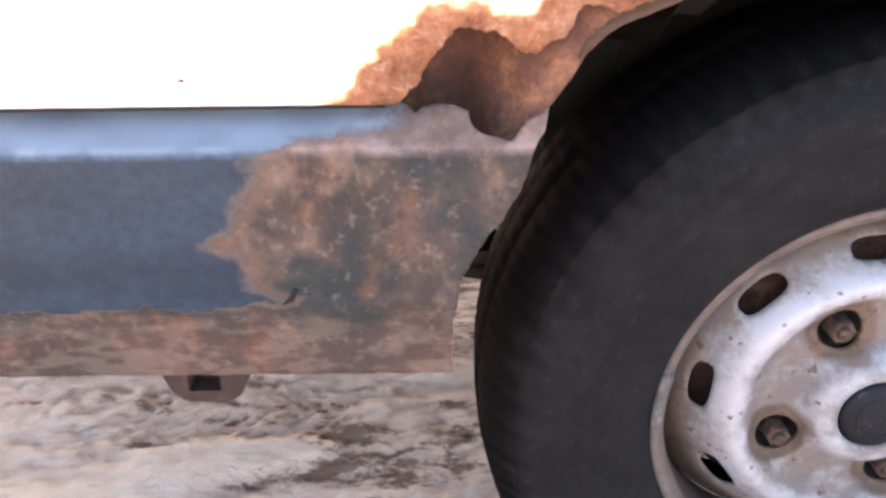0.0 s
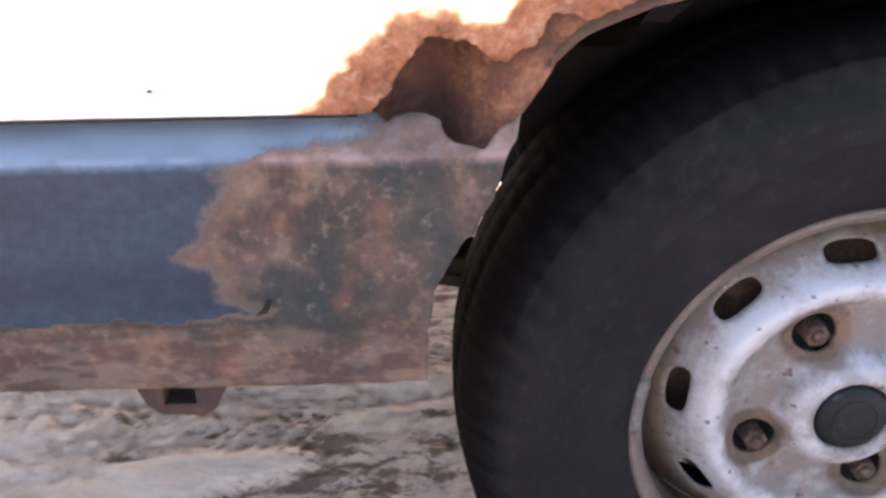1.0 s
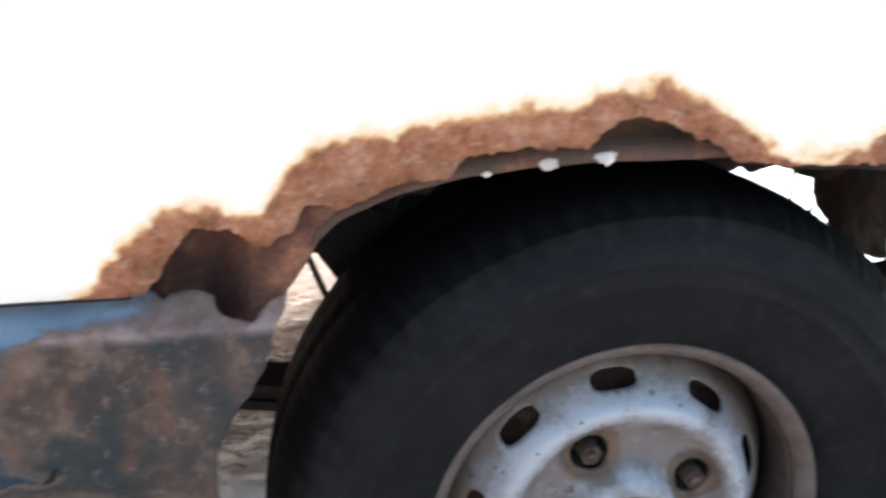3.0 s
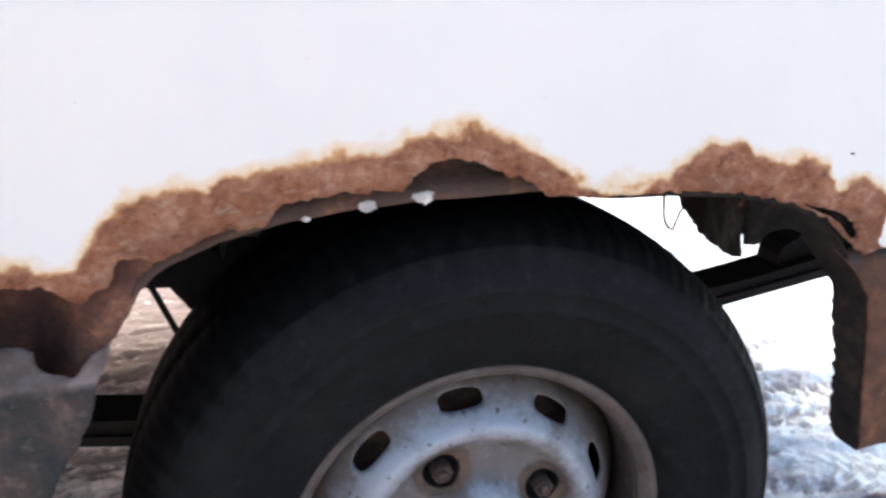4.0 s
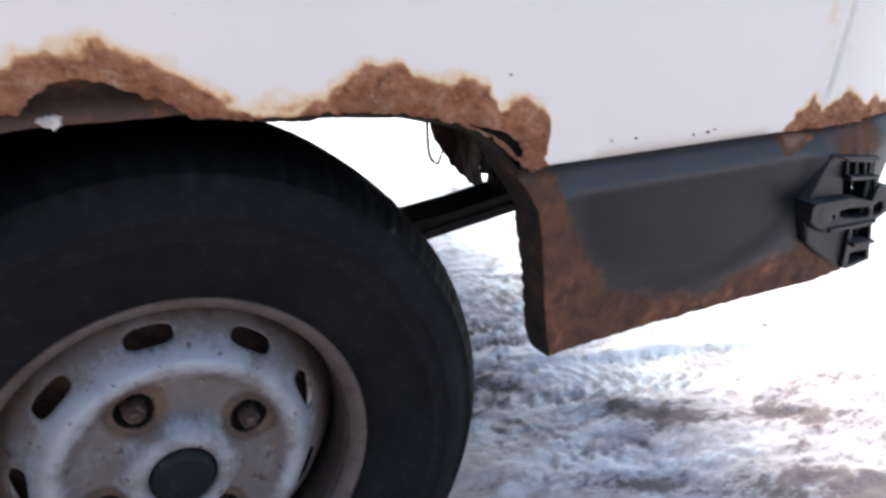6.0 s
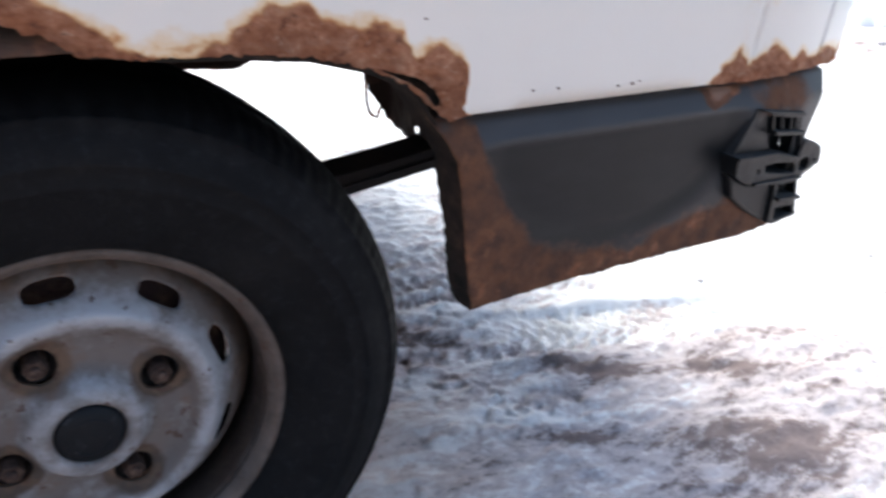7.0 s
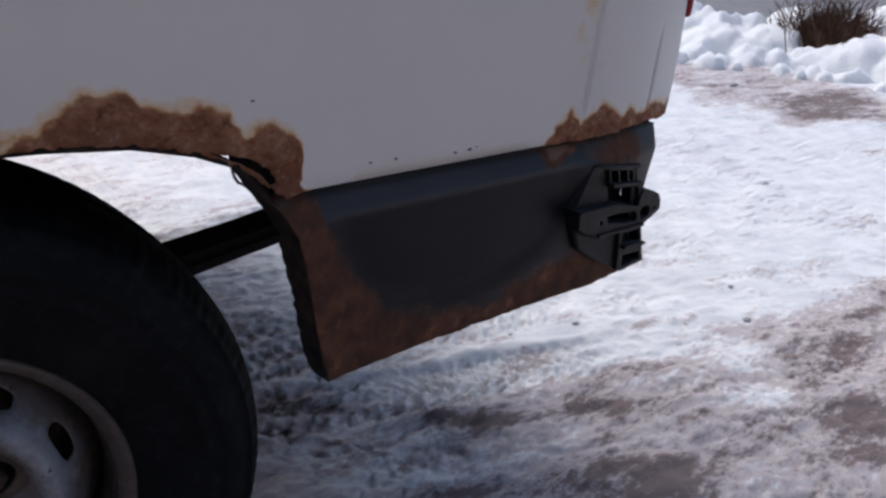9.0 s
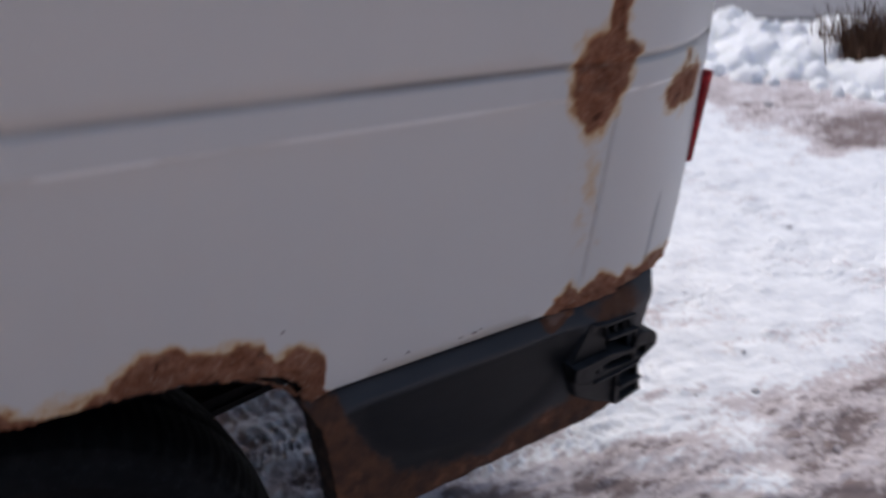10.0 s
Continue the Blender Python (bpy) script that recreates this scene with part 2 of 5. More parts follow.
def make_sill_paint(name, even):
    """Dark slate vehicle paint with sky sheen and road dust painted on its upper face, breaking up into rust and old
    primer; even: one brown film of rust.
    """
    m = Nodes(name)
    edge = m.math("ADD", m.math("MULTIPLY", m.noise(26, 7, 0.65), 1.7), m.math("MULTIPLY", m.noise(110, 5, 0.7), 0.7 if even else 1.6))
    v = m.math("ADD", m.attr("wear"), m.math("SUBTRACT", edge, 1.2 if even else 1.65))
    film = m.noise(14, 6, 0.65, (0.6, 1, 1.4))
    if even:
        slate = m.mix(m.step(film, 0.35, 0.75), (0.0058, 0.0064, 0.0074), (0.0105, 0.0116, 0.0130))
    else:
        grain = m.math("ADD", m.math("MULTIPLY", film, 0.6), m.math("MULTIPLY", m.noise(130, 5, 0.7), 0.4))
        slate = m.mix(m.step(grain, 0.36, 0.66), (0.0060, 0.0155, 0.029), (0.0155, 0.034, 0.056))
    # blue-white sky sheen, mixed with dust, colours the upward bevel
    slate = m.mix(m.attr("light_and_dust"), slate, (0.155, 0.157, 0.168) if even else (0.22, 0.282, 0.355))
    if even:
        brown = m.mix(m.step(m.noise(30, 6, 0.62), 0.35, 0.70), (0.120, 0.056, 0.031), (0.058, 0.031, 0.022))
        worn = m.mix(m.math("MULTIPLY", m.step(m.noise(18, 6, 0.6), 0.54, 0.70), 0.5), brown, rust_tone(m))
        worn = m.mix(m.step(v, 1.9, 2.7), worn, (0.215, 0.130, 0.095))
        col = m.mix(m.step(v, -0.35, 0.45), slate, worn)
    else:
        pale = m.mix(m.step(m.noise(16, 6, 0.6), 0.40, 0.62), (0.066, 0.049, 0.042), (0.035, 0.029, 0.027))
        pale = m.mix(m.math("MULTIPLY", m.step(m.noise(22, 5, 0.55, (1.25, 1, 0.85)), 0.51, 0.70), 0.55), pale, (0.145, 0.068, 0.039))
        pale = m.mix(m.math("MULTIPLY", m.step(m.noise(30, 6, 0.60, (1, 1, 0.8)), 0.48, 0.66), 0.62), pale, (0.160, 0.110, 0.081))
        pale = m.mix(m.math("MULTIPLY", m.step(m.noise(10, 7, 0.62), 0.45, 0.58), 0.9), pale, (0.0215, 0.0275, 0.029))
        pale = m.mix(m.math("MULTIPLY", m.step(m.noise(105, 5, 0.65), 0.53, 0.72), 0.34), pale, (0.215, 0.165, 0.138))
        pale = m.mix(m.math("MULTIPLY", m.step(m.noise(80, 5, 0.65, (1, 1, 1.3)), 0.54, 0.70), 0.45), pale, (0.032, 0.024, 0.021))
        # the same painted sheen over the rusty part of the bevel
        pale = m.mix(m.math("MULTIPLY", m.attr("light_and_dust"), 0.75), pale, m.mix(m.step(m.noise(48, 6, 0.7), 0.40, 0.62), (0.42, 0.30, 0.27), (0.27, 0.165, 0.13)))
        edge_band = m.math("MULTIPLY", m.step(v, 0.0, 0.5), m.math("SUBTRACT", 1.0, m.step(v, 0.7, 1.5)))
        pale = m.mix(m.math("MULTIPLY", edge_band, 0.40), pale, (0.130, 0.084, 0.060))
        axes = m.n.new("ShaderNodeSeparateXYZ")
        m.l.new(m.co, axes.inputs[0])
        low = m.step(m.math("ADD", axes.outputs["Z"], m.math("MULTIPLY", m.math("SUBTRACT", m.noise(30, 5, 0.65), 0.5), 0.09)), 0.478, 0.440)
        pale = m.mix(m.math("MULTIPLY", low, 0.38), pale, m.mix(m.step(m.noise(42, 5, 0.6, (0.6, 1, 1.5)), 0.45, 0.57), (0.080, 0.040, 0.031), (0.170, 0.122, 0.096)))
        tan = m.mix(m.step(v, -0.70, 0.2), slate, (0.080, 0.063, 0.056))
        col = m.mix(m.step(v, -0.25, 0.6), tan, pale)
    r = m.step(v, -0.1, 0.3)
    h = m.math("ADD", m.noise(90, 6, 0.7), m.math("MULTIPLY", m.noise(380, 3, 0.6), 0.3))
    n = m.bump(h, m.mixf(r, 0.05, 0.7), 0.004)
    return m.done(col, m.mixf(r, 0.42, 0.88), 0.0, n, 0.22)


def make_rusty_steel(name, tint, dark, lo=0.4, hi=0.68):
    m = Nodes(name)
    col = m.mix(m.step(m.noise(22, 6, 0.6), lo, hi), rust_tone(m, dark), tint)
    n = m.bump(m.math("ADD", m.noise(70, 6, 0.7), m.math("MULTIPLY", m.noise(300, 3, 0.6), 0.3)), 0.7, 0.005)
    return m.done(col, 0.88, 0.0, n, 0.3)


def make_underbody():
    m = Nodes("grimy_underbody_black")
    col = m.ramp(m.noise(30, 6, 0.65), [(0.35, (0.008, 0.007, 0.007)), (0.6, (0.014, 0.011, 0.010)), (0.8, (0.026, 0.018, 0.014))])
    return m.done(col, 0.85, 0.0, m.bump(m.noise(90, 6, 0.7), 0.5, 0.004), 0.3)


def make_tyre():
    m = Nodes("worn_rubber")
    col = m.ramp(m.noise(18, 7, 0.7), [(0.3, (0.0026, 0.0028, 0.0034)), (0.55, (0.0052, 0.0054, 0.0062)), (0.78, (0.0105, 0.010, 0.010))])
    scuff = m.step(m.noise(13, 9, 0.78, None, 1.4), 0.58, 0.74)
    col = m.mix(m.math("MULTIPLY", scuff, 0.45), col, (0.034, 0.035, 0.039))
    grain = m.step(m.noise(95, 6, 0.75), 0.50, 0.72)
    col = m.mix(m.math("MULTIPLY", grain, 0.30), col, (0.030, 0.031, 0.036))
    scratch = m.step(m.noise(24, 9, 0.8, (0.35, 1, 1.9), 2.0), 0.665, 0.72)
    col = m.mix(m.math("MULTIPLY", scratch, 0.4), col, (0.07, 0.068, 0.066))
    # dust greys the side wall; wheel-arch shade is painted on tread and shoulder
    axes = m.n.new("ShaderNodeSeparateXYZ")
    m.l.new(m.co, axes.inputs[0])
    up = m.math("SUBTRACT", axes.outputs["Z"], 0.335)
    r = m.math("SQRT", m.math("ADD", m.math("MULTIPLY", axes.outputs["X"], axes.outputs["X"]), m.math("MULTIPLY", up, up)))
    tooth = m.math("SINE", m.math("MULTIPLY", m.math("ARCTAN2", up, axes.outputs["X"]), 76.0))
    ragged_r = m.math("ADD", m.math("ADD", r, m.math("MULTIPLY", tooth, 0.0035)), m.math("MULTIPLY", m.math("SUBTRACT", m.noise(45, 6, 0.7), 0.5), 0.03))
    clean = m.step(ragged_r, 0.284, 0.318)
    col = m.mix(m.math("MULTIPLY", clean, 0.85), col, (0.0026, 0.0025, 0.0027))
    n = m.bump(m.math("ADD", m.noise(420, 3, 0.6), m.noise(60, 6, 0.7)), 0.4, 0.0016)
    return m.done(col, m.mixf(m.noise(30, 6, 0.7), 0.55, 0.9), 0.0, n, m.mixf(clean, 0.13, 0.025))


def make_rim_paint(name, base, dirty, amount):
    """Silver wheel paint under road dirt."""
    m = Nodes(name)
    mud = m.step(m.math("ADD", m.math("ADD", m.noise(24, 7, 0.68), m.math("MULTIPLY", m.attr("wear"), 0.3)), m.math("MULTIPLY", m.noise(140, 4, 0.7), 0.25)), 0.66 - amount * 0.4, 1.10 - amount * 0.35)
    col = m.mix(mud, base, dirty)
    cake = m.step(m.math("ADD", m.attr("wear"), m.math("MULTIPLY", m.math("SUBTRACT", m.noise(40, 6, 0.7), 0.5), 1.6)), 0.85, 1.6)
    col = m.mix(m.math("MULTIPLY", cake, 0.85), col, (0.055, 0.038, 0.028))
    stain = m.step(m.math("ADD", m.noise(30, 7, 0.7), m.math("MULTIPLY", m.attr("wear"), 0.10)), 0.60, 0.80)
    col = m.mix(m.math("MULTIPLY", stain, 0.6), col, (0.14, 0.085, 0.052))
    chip = m.step(m.math("ADD", m.noise(62, 6, 0.62), m.math("MULTIPLY", m.attr("wear"), 0.02)), 0.625, 0.67)
    col = m.mix(m.math("MULTIPLY", chip, 0.85), col, (0.075, 0.042, 0.030))
    n = m.bump(m.math("ADD", m.noise(190, 5, 0.7), m.noise(40, 4, 0.6)), 0.25, 0.0015)
    return m.done(col, m.mixf(mud, 0.45, 0.88), m.mixf(mud, 0.25, 0.0), n, 0.35)


def make_plastic(name, base, rough):
    m = Nodes(name)
    col = m.mix(m.step(m.noise(40, 6, 0.7), 0.45, 0.75), base, tuple(c * 2.2 + 0.004 for c in base))
    return m.done(col, m.mixf(m.noise(30, 5, 0.6), rough, rough + 0.3), 0.0, m.bump(m.noise(260, 4, 0.6), 0.15, 0.001), 0.22)


def make_ground():
    """Trodden snow, white where clean, brown where grit and soil are driven in."""
    m = Nodes("dirty_snow")
    dirt = m.attr("dirt")
    mid = m.noise(6, 8, 0.66, (0.55, 1.3, 1), 0.35)
    fine = m.noise(60, 6, 0.72, (0.6, 1.2, 1))
    small = m.noise(21, 5, 0.6, (0.5, 1.25, 1), 0.3)
    v = m.math("ADD", dirt, m.math("ADD", m.math("MULTIPLY", m.math("SUBTRACT", mid, 0.5), 1.7), m.math("ADD", m.math("MULTIPLY", m.math("SUBTRACT", small, 0.5), m.mixf(m.attr("brown"), 0.8, 1.6)), m.math("MULTIPLY", m.math("SUBTRACT", fine, 0.5), m.mixf(m.attr("brown"), 1.5, 1.9)))))
    clean = m.mix(m.step(m.noise(9, 7, 0.66), 0.38, 0.68), (0.92, 0.922, 0.93), (0.77, 0.778, 0.805))
    clean = m.mix(m.attr("brown"), clean, m.mix(m.step(m.noise(16, 7, 0.68), 0.35, 0.65), (1.0, 0.75, 0.605), (0.92, 0.645, 0.50)))
    tint = m.step(m.attr("brown"), 0.0, 1.0)
    light = m.mix(tint, (0.635, 0.568, 0.570), (0.88, 0.61, 0.475))
    deep = m.mix(tint, (0.240, 0.190, 0.184), (0.31, 0.190, 0.140))
    col = m.mix(m.step(v, 0.10, 0.40), clean, light)
    col = m.mix(m.step(v, 0.45, 0.85), col, deep)
    grit = m.step(m.noise(110, 5, 0.75), 0.60, 0.70)
    col = m.mix(m.math("MULTIPLY", grit, m.math("MULTIPLY_ADD", dirt, 0.5, 0.08)), col, (0.06, 0.048, 0.04))
    n = m.bump(m.math("ADD", m.noise(38, 7, 0.7, (0.65, 1.3, 1)), m.math("MULTIPLY", m.noise(150, 5, 0.7), 0.45)), m.mixf(m.attr("brown"), m.mixf(m.step(v, 0.0, 0.5), 0.35, 0.8), 1.0), 0.010)
    return m.done(col, m.mixf(m.step(v, 0.2, 0.8), 0.6, 0.85), 0.0, n, 0.15)


def make_snow():
    m = Nodes("heaped_snow")
    v = m.noise(5, 7, 0.7)
    col = m.mix(m.step(v, 0.60, 0.80), (0.95, 0.95, 0.955), (0.66, 0.62, 0.61))
    m.bsdf.inputs["Subsurface Weight"].default_value = 0.6
    m.bsdf.inputs["Subsurface Radius"].default_value = (1.0, 1.0, 1.1)
    m.bsdf.inputs["Subsurface Scale"].default_value = 0.08
    return m.done(col, 0.6, 0.0, m.bump(m.math("ADD", m.noise(14, 6, 0.6), m.noise(70, 5, 0.6)), 0.4, 0.02), 0.3)


BODY, SILL, REAR_SILL = make_body_paint(), make_sill_paint("scabbed_slate_paint", False), make_sill_paint("rust_filmed_slate_paint", True)
def make_mud():
    m = Nodes("dried_grey_mud")
    col = m.ramp(m.noise(36, 6, 0.65), [(0.34, (0.008, 0.0075, 0.007)), (0.54, (0.021, 0.016, 0.0135)), (0.72, (0.060, 0.036, 0.025))])
    return m.done(col, 0.9, 0.0, m.bump(m.noise(90, 6, 0.7), 0.7, 0.005), 0.25)


FLANGE = make_rusty_steel("greyed_rusty_steel", (0.066, 0.043, 0.033), True, 0.30, 0.52)
INNER = make_rusty_steel("dark_rusty_steel", (0.082, 0.040, 0.034), True)
MUDDY = make_mud()
REMNANT = make_rusty_steel("dark_brown_rusty_steel", (0.020, 0.012, 0.010), True, 0.25, 0.45)
UNDER, TYRE = make_underbody(), make_tyre()
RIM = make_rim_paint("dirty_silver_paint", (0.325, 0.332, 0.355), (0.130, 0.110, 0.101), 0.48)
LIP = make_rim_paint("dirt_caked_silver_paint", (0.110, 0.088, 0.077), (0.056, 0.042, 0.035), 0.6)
# the barrel's darker colour holds shade as well as brown dirt
BARREL = make_rim_paint("browned_shaded_silver_paint", (0.072, 0.052, 0.042), (0.030, 0.021, 0.017), 0.8)
def make_nut():
    m = Nodes("rusty_nut_steel")
    col = m.ramp(m.noise(120, 5, 0.7), [(0.32, (0.022, 0.013, 0.010)), (0.52, (0.060, 0.034, 0.025)), (0.72, (0.15, 0.095, 0.07))])
    return m.done(col, 0.75, 0.2, m.bump(m.noise(300, 4, 0.7), 0.5, 0.001), 0.4)


NUT = make_nut()
def make_cap():
    m = Nodes("scuffed_grey_black_plastic")
    col = m.mix(m.step(m.noise(75, 6, 0.7), 0.56, 0.70), (0.005, 0.006, 0.008), (0.040, 0.042, 0.046))
    return m.done(col, 0.6, 0.0, m.bump(m.noise(150, 5, 0.65), 0.4, 0.001), 0.2)


CAP = make_cap()
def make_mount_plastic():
    """Black moulded plastic; what faces up is painted greyer, like sky light over dust."""
    m = Nodes("top_lit_black_plastic")
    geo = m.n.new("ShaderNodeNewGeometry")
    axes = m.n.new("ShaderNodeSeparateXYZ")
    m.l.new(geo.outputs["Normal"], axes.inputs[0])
    top_light = m.math("MULTIPLY", m.step(axes.outputs["Z"], 0.25, 0.85), m.step(m.noise(55, 6, 0.7), 0.30, 0.62))
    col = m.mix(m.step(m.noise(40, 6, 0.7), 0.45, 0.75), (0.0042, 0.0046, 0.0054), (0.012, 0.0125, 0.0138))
    # lightens upward faces by their normal, standing in for light from above
    col = m.mix(m.math("MULTIPLY", top_light, 0.8), col, (0.055, 0.053, 0.053))
    return m.done(col, m.mixf(top_light, 0.5, 0.9), 0.0, m.bump(m.noise(260, 4, 0.6), 0.15, 0.001), 0.22)


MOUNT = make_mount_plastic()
RED, DARKRED = make_plastic("red_lamp_plastic", (0.27, 0.016, 0.02), 0.3), make_plastic("dark_red_lamp_plastic", (0.09, 0.008, 0.01), 0.25)
WHITEFLAKE = make_plastic("old_white_paint", (0.36, 0.34, 0.32), 0.6)
JACK = make_rusty_steel("rust_brown_steel", (0.042, 0.027, 0.025), True, 0.30, 0.50)
WIRE = make_rusty_steel("wire_steel", (0.2, 0.19, 0.18), True)
GROUND, SNOW = make_ground(), make_snow()


# ---- ground ----
def track(x, y, x0, y0, angle, width, pitch, seed, lo, hi):
    """Print of a tyre along a straight line, from x = lo to hi: height in metres, and how deep the print is, 0 to 1."""
    c, s = math.cos(radians(angle)), math.sin(radians(angle))
    u, v = (x - x0) * c + (y - y0) * s, -(x - x0) * s + (y - y0) * c
    v = v + (fbm(u * 2, v * 0 + seed, 2, seed) - 0.5) * 0.03
    u = u + (fbm(u * 30, v * 30, 3, seed + 1) - 0.5) * 0.012
    band = (1 - smooth(width * 0.42, width * 0.5, np.abs(v))) * smooth(lo, lo + 0.12, x) * smooth(hi, hi - 0.12, x)
    lane = np.floor(v / (width / 5))
    rib = np.sin(2 * math.pi * (u + 0.75 * np.abs(v) + 0.37 * pitch * lane) / pitch)
    across = np.abs(v / (width / 5) - lane - 0.5)
    block = smooth(-0.75, -0.2, rib) * smooth(0.5, 0.38, across)
    edge = np.exp(-((np.abs(v) - width * 0.58) / (width * 0.11)) ** 2) * smooth(lo, lo + 0.12, x) * smooth(hi, hi - 0.12, x)
    strength = smooth(0.36, 0.60, fbm(u * 3.0, v * 6, 3, seed))
    deep = band * strength
    return (band * ((1 - block) * 0.0075 - 0.010) + edge * 0.009) * (0.2 + 0.8 * strength) * (0.6 + 0.8 * smooth(-0.3, 0.3, x)), deep * block


TRACKS = ((-0.35, 0.545, -3.0, 0.20, 0.034, 5, -0.82, 0.1), (1.15, 0.62, -16.0, 0.24, 0.040, 9, 0.75, 1.6), (0.0, 1.32, 8.0, 0.20, 0.04, 6, -3.0, 1.5), (-0.95, 0.575, -4.0, 0.17, 0.036, 14, -2.0, -0.72),
          (0.62, 0.55, -20.0, 0.16, 0.036, 27, 0.25, 1.3), (-0.42, 0.41, 3.0, 0.16, 0.038, 33, -0.62, -0.1))


def lugs_printed(x, y):
    """The crisp print of a coarse tread behind the wheel: how deep it is, 0 to 1."""
    out = np.zeros(np.shape(x))
    x, y = x + (fbm(x * 45, y * 45, 3, 63) - 0.5) * 0.008, y + (fbm(x * 45, y * 45, 3, 64) - 0.5) * 0.008 + 0.06 * (x - 0.75)
    for y0, y1, pitch, slant in ((0.822, 0.898, 0.034, -0.22), (0.706, 0.784, 0.034, -0.20), (0.652, 0.698, 0.0165, 0.45), (0.912, 0.985, 0.034, 0.2)):
        cell = ((x - slant * (y - y0)) / pitch) % 1.0
        out = np.maximum(out, smooth(0.04, 0.22, cell) * smooth(0.96, 0.72, cell) * smooth(y0, y0 + 0.010, y) * smooth(y1, y1 - 0.010, y))
    return out * smooth(0.15, 0.40, x) * smooth(1.25, 1.0, x) * smooth(0.30, 0.44, fbm(x * 5, y * 5, 3, 66))


def ridge(x, y):
    """A smooth windrow of pale snow between two wheel paths."""
    line = np.interp(x, (-1.6, -0.97, -0.85, -0.73, -0.657, -0.58, -0.5), (0.05, 0.305, 0.370, 0.430, 0.448, 0.464, 0.468))
    wide = np.interp(x, (-1.6, -0.97, -0.85, -0.73, -0.657, -0.58, -0.5), (0.07, 0.070, 0.062, 0.054, 0.040, 0.024, 0.014))
    off = (y - line) / wide + (fbm(x * 20, y * 20, 4, 61) - 0.5) * np.where(y < line, 1.1, 0.35)
    return np.exp(-np.abs(off) ** 4) * smooth(-0.46, -0.56, x)


def ground_height(x, y):
    r = np.hypot(x, y)
    fade = 1 - smooth(12, 30, r)
    soft = ridge(x, y)
    turn = np.interp(x, (-0.3, 0.6), (0.0, -0.35))
    u, v = x * np.cos(turn) + y * np.sin(turn), y * np.cos(turn) - x * np.sin(turn)
    h = (fbm(x * 1.3, y * 1.3, 4, 3) - 0.5) * 0.05 + ((fbm(u * 4.5, v * 13, 4, 8) - 0.5) * np.interp(x, (-0.2, 0.5, 1.2, 2.2), (0.017, 0.026, 0.024, 0.016)) + (fbm(u * 22, v * 48, 4, 21) - 0.5) * np.interp(x, (0.9, 2.0), (0.0125, 0.006))) * (1 - 0.55 * soft)
    for some in TRACKS:
        h = h + track(x, y, *some)[0] * (1 - soft)
    h = h - 0.010 * lugs_printed(x, y)
    crust = np.abs(fbm(x * 17, y * 24, 3, 44) - 0.5)
    h = h - 0.008 * smooth(0.06, 0.0, crust) * smooth(0.45, 0.6, fbm(x * 3, y * 3, 2, 45)) * smooth(-0.3, 0.3, x)
    # small scaly ripples that wheels and thaw leave on packed snow
    scale = fbm(u * 30, v * 62, 3, 52)
    h = h + (smooth(0.40, 0.62, scale) - 0.5) * 0.0055 * (1 - 0.6 * soft) * smooth(0.35, 0.55, fbm(x * 2.2, y * 3.4, 3, 53)) * smooth(1.9, 1.1, x)
    lump = smooth(0.68, 0.80, fbm(x * 24, y * 30, 3, 31)) * 0.005
    return (h + lump * smooth(-0.4, 0.2, x) + 0.011 * soft) * fade - 0.015


def spot(x, y, cx, cy, rx, ry, angle=0.0):
    c, s = math.cos(radians(angle)), math.sin(radians(angle))
    u, v = (x - cx) * c + (y - cy) * s, -(x - cx) * s + (y - cy) * c
    return np.exp(-((u / rx) ** 2 + (v / ry) ** 2) ** 1.3)


# bare muddy patches: x, y, half length, half width, turn, strength
MUD = ((-0.81, 0.484, 0.055, 0.013, 8, 0.60), (-0.89, 0.450, 0.032, 0.011, 3, 0.55), (-0.92, 0.478, 0.045, 0.009, 4, 0.45), (-0.97, 0.443, 0.012, 0.007, 0, 0.5), (-0.92, 0.519, 0.03, 0.012, 0, 0.35), (-1.02, 0.533, 0.03, 0.010, 0, 0.3), (-0.86, 0.575, 0.10, 0.016, -8, 0.28),
       (-0.63, 0.395, 0.07, 0.013, 4, 0.45), (-0.41, 0.45, 0.17, 0.09, 4, 0.30), (-0.53, 0.427, 0.035, 0.015, 5, 0.40), (-0.43, 0.404, 0.03, 0.022, 0, 0.42), (-0.34, 0.571, 0.036, 0.016, 5, 0.45), (-0.50, 0.621, 0.014, 0.008, 0, 0.4), (-0.45, 0.505, 0.14, 0.012, -2, 0.30),
       (0.64, 0.540, 0.10, 0.024, -27, 0.55), (0.80, 0.375, 0.085, 0.034, -52, 0.48), (0.61, 0.430, 0.08, 0.026, -38, 0.38), (0.90, 0.29, 0.09, 0.030, -25, 0.36), (1.12, 0.19, 0.12, 0.03, -28, 0.36), (1.22, 0.26, 0.16, 0.03, -18, 0.26), (1.46, -0.10, 0.13, 0.07, -30, 0.52), (1.36, -0.19, 0.12, 0.03, -30, 0.35),
       (0.97, 0.02, 0.15, 0.07, -30, 0.40), (0.73, 0.18, 0.08, 0.02, -30, 0.3), (1.75, 0.05, 0.10, 0.04, -20, 0.3), (1.95, 0.08, 0.10, 0.03, -20, 0.3), (1.30, 0.50, 0.035, 0.018, -20, 0.30), (1.80, 0.43, 0.03, 0.016, -20, 0.30), (1.42, 0.36, 0.05, 0.02, -15, 0.2))
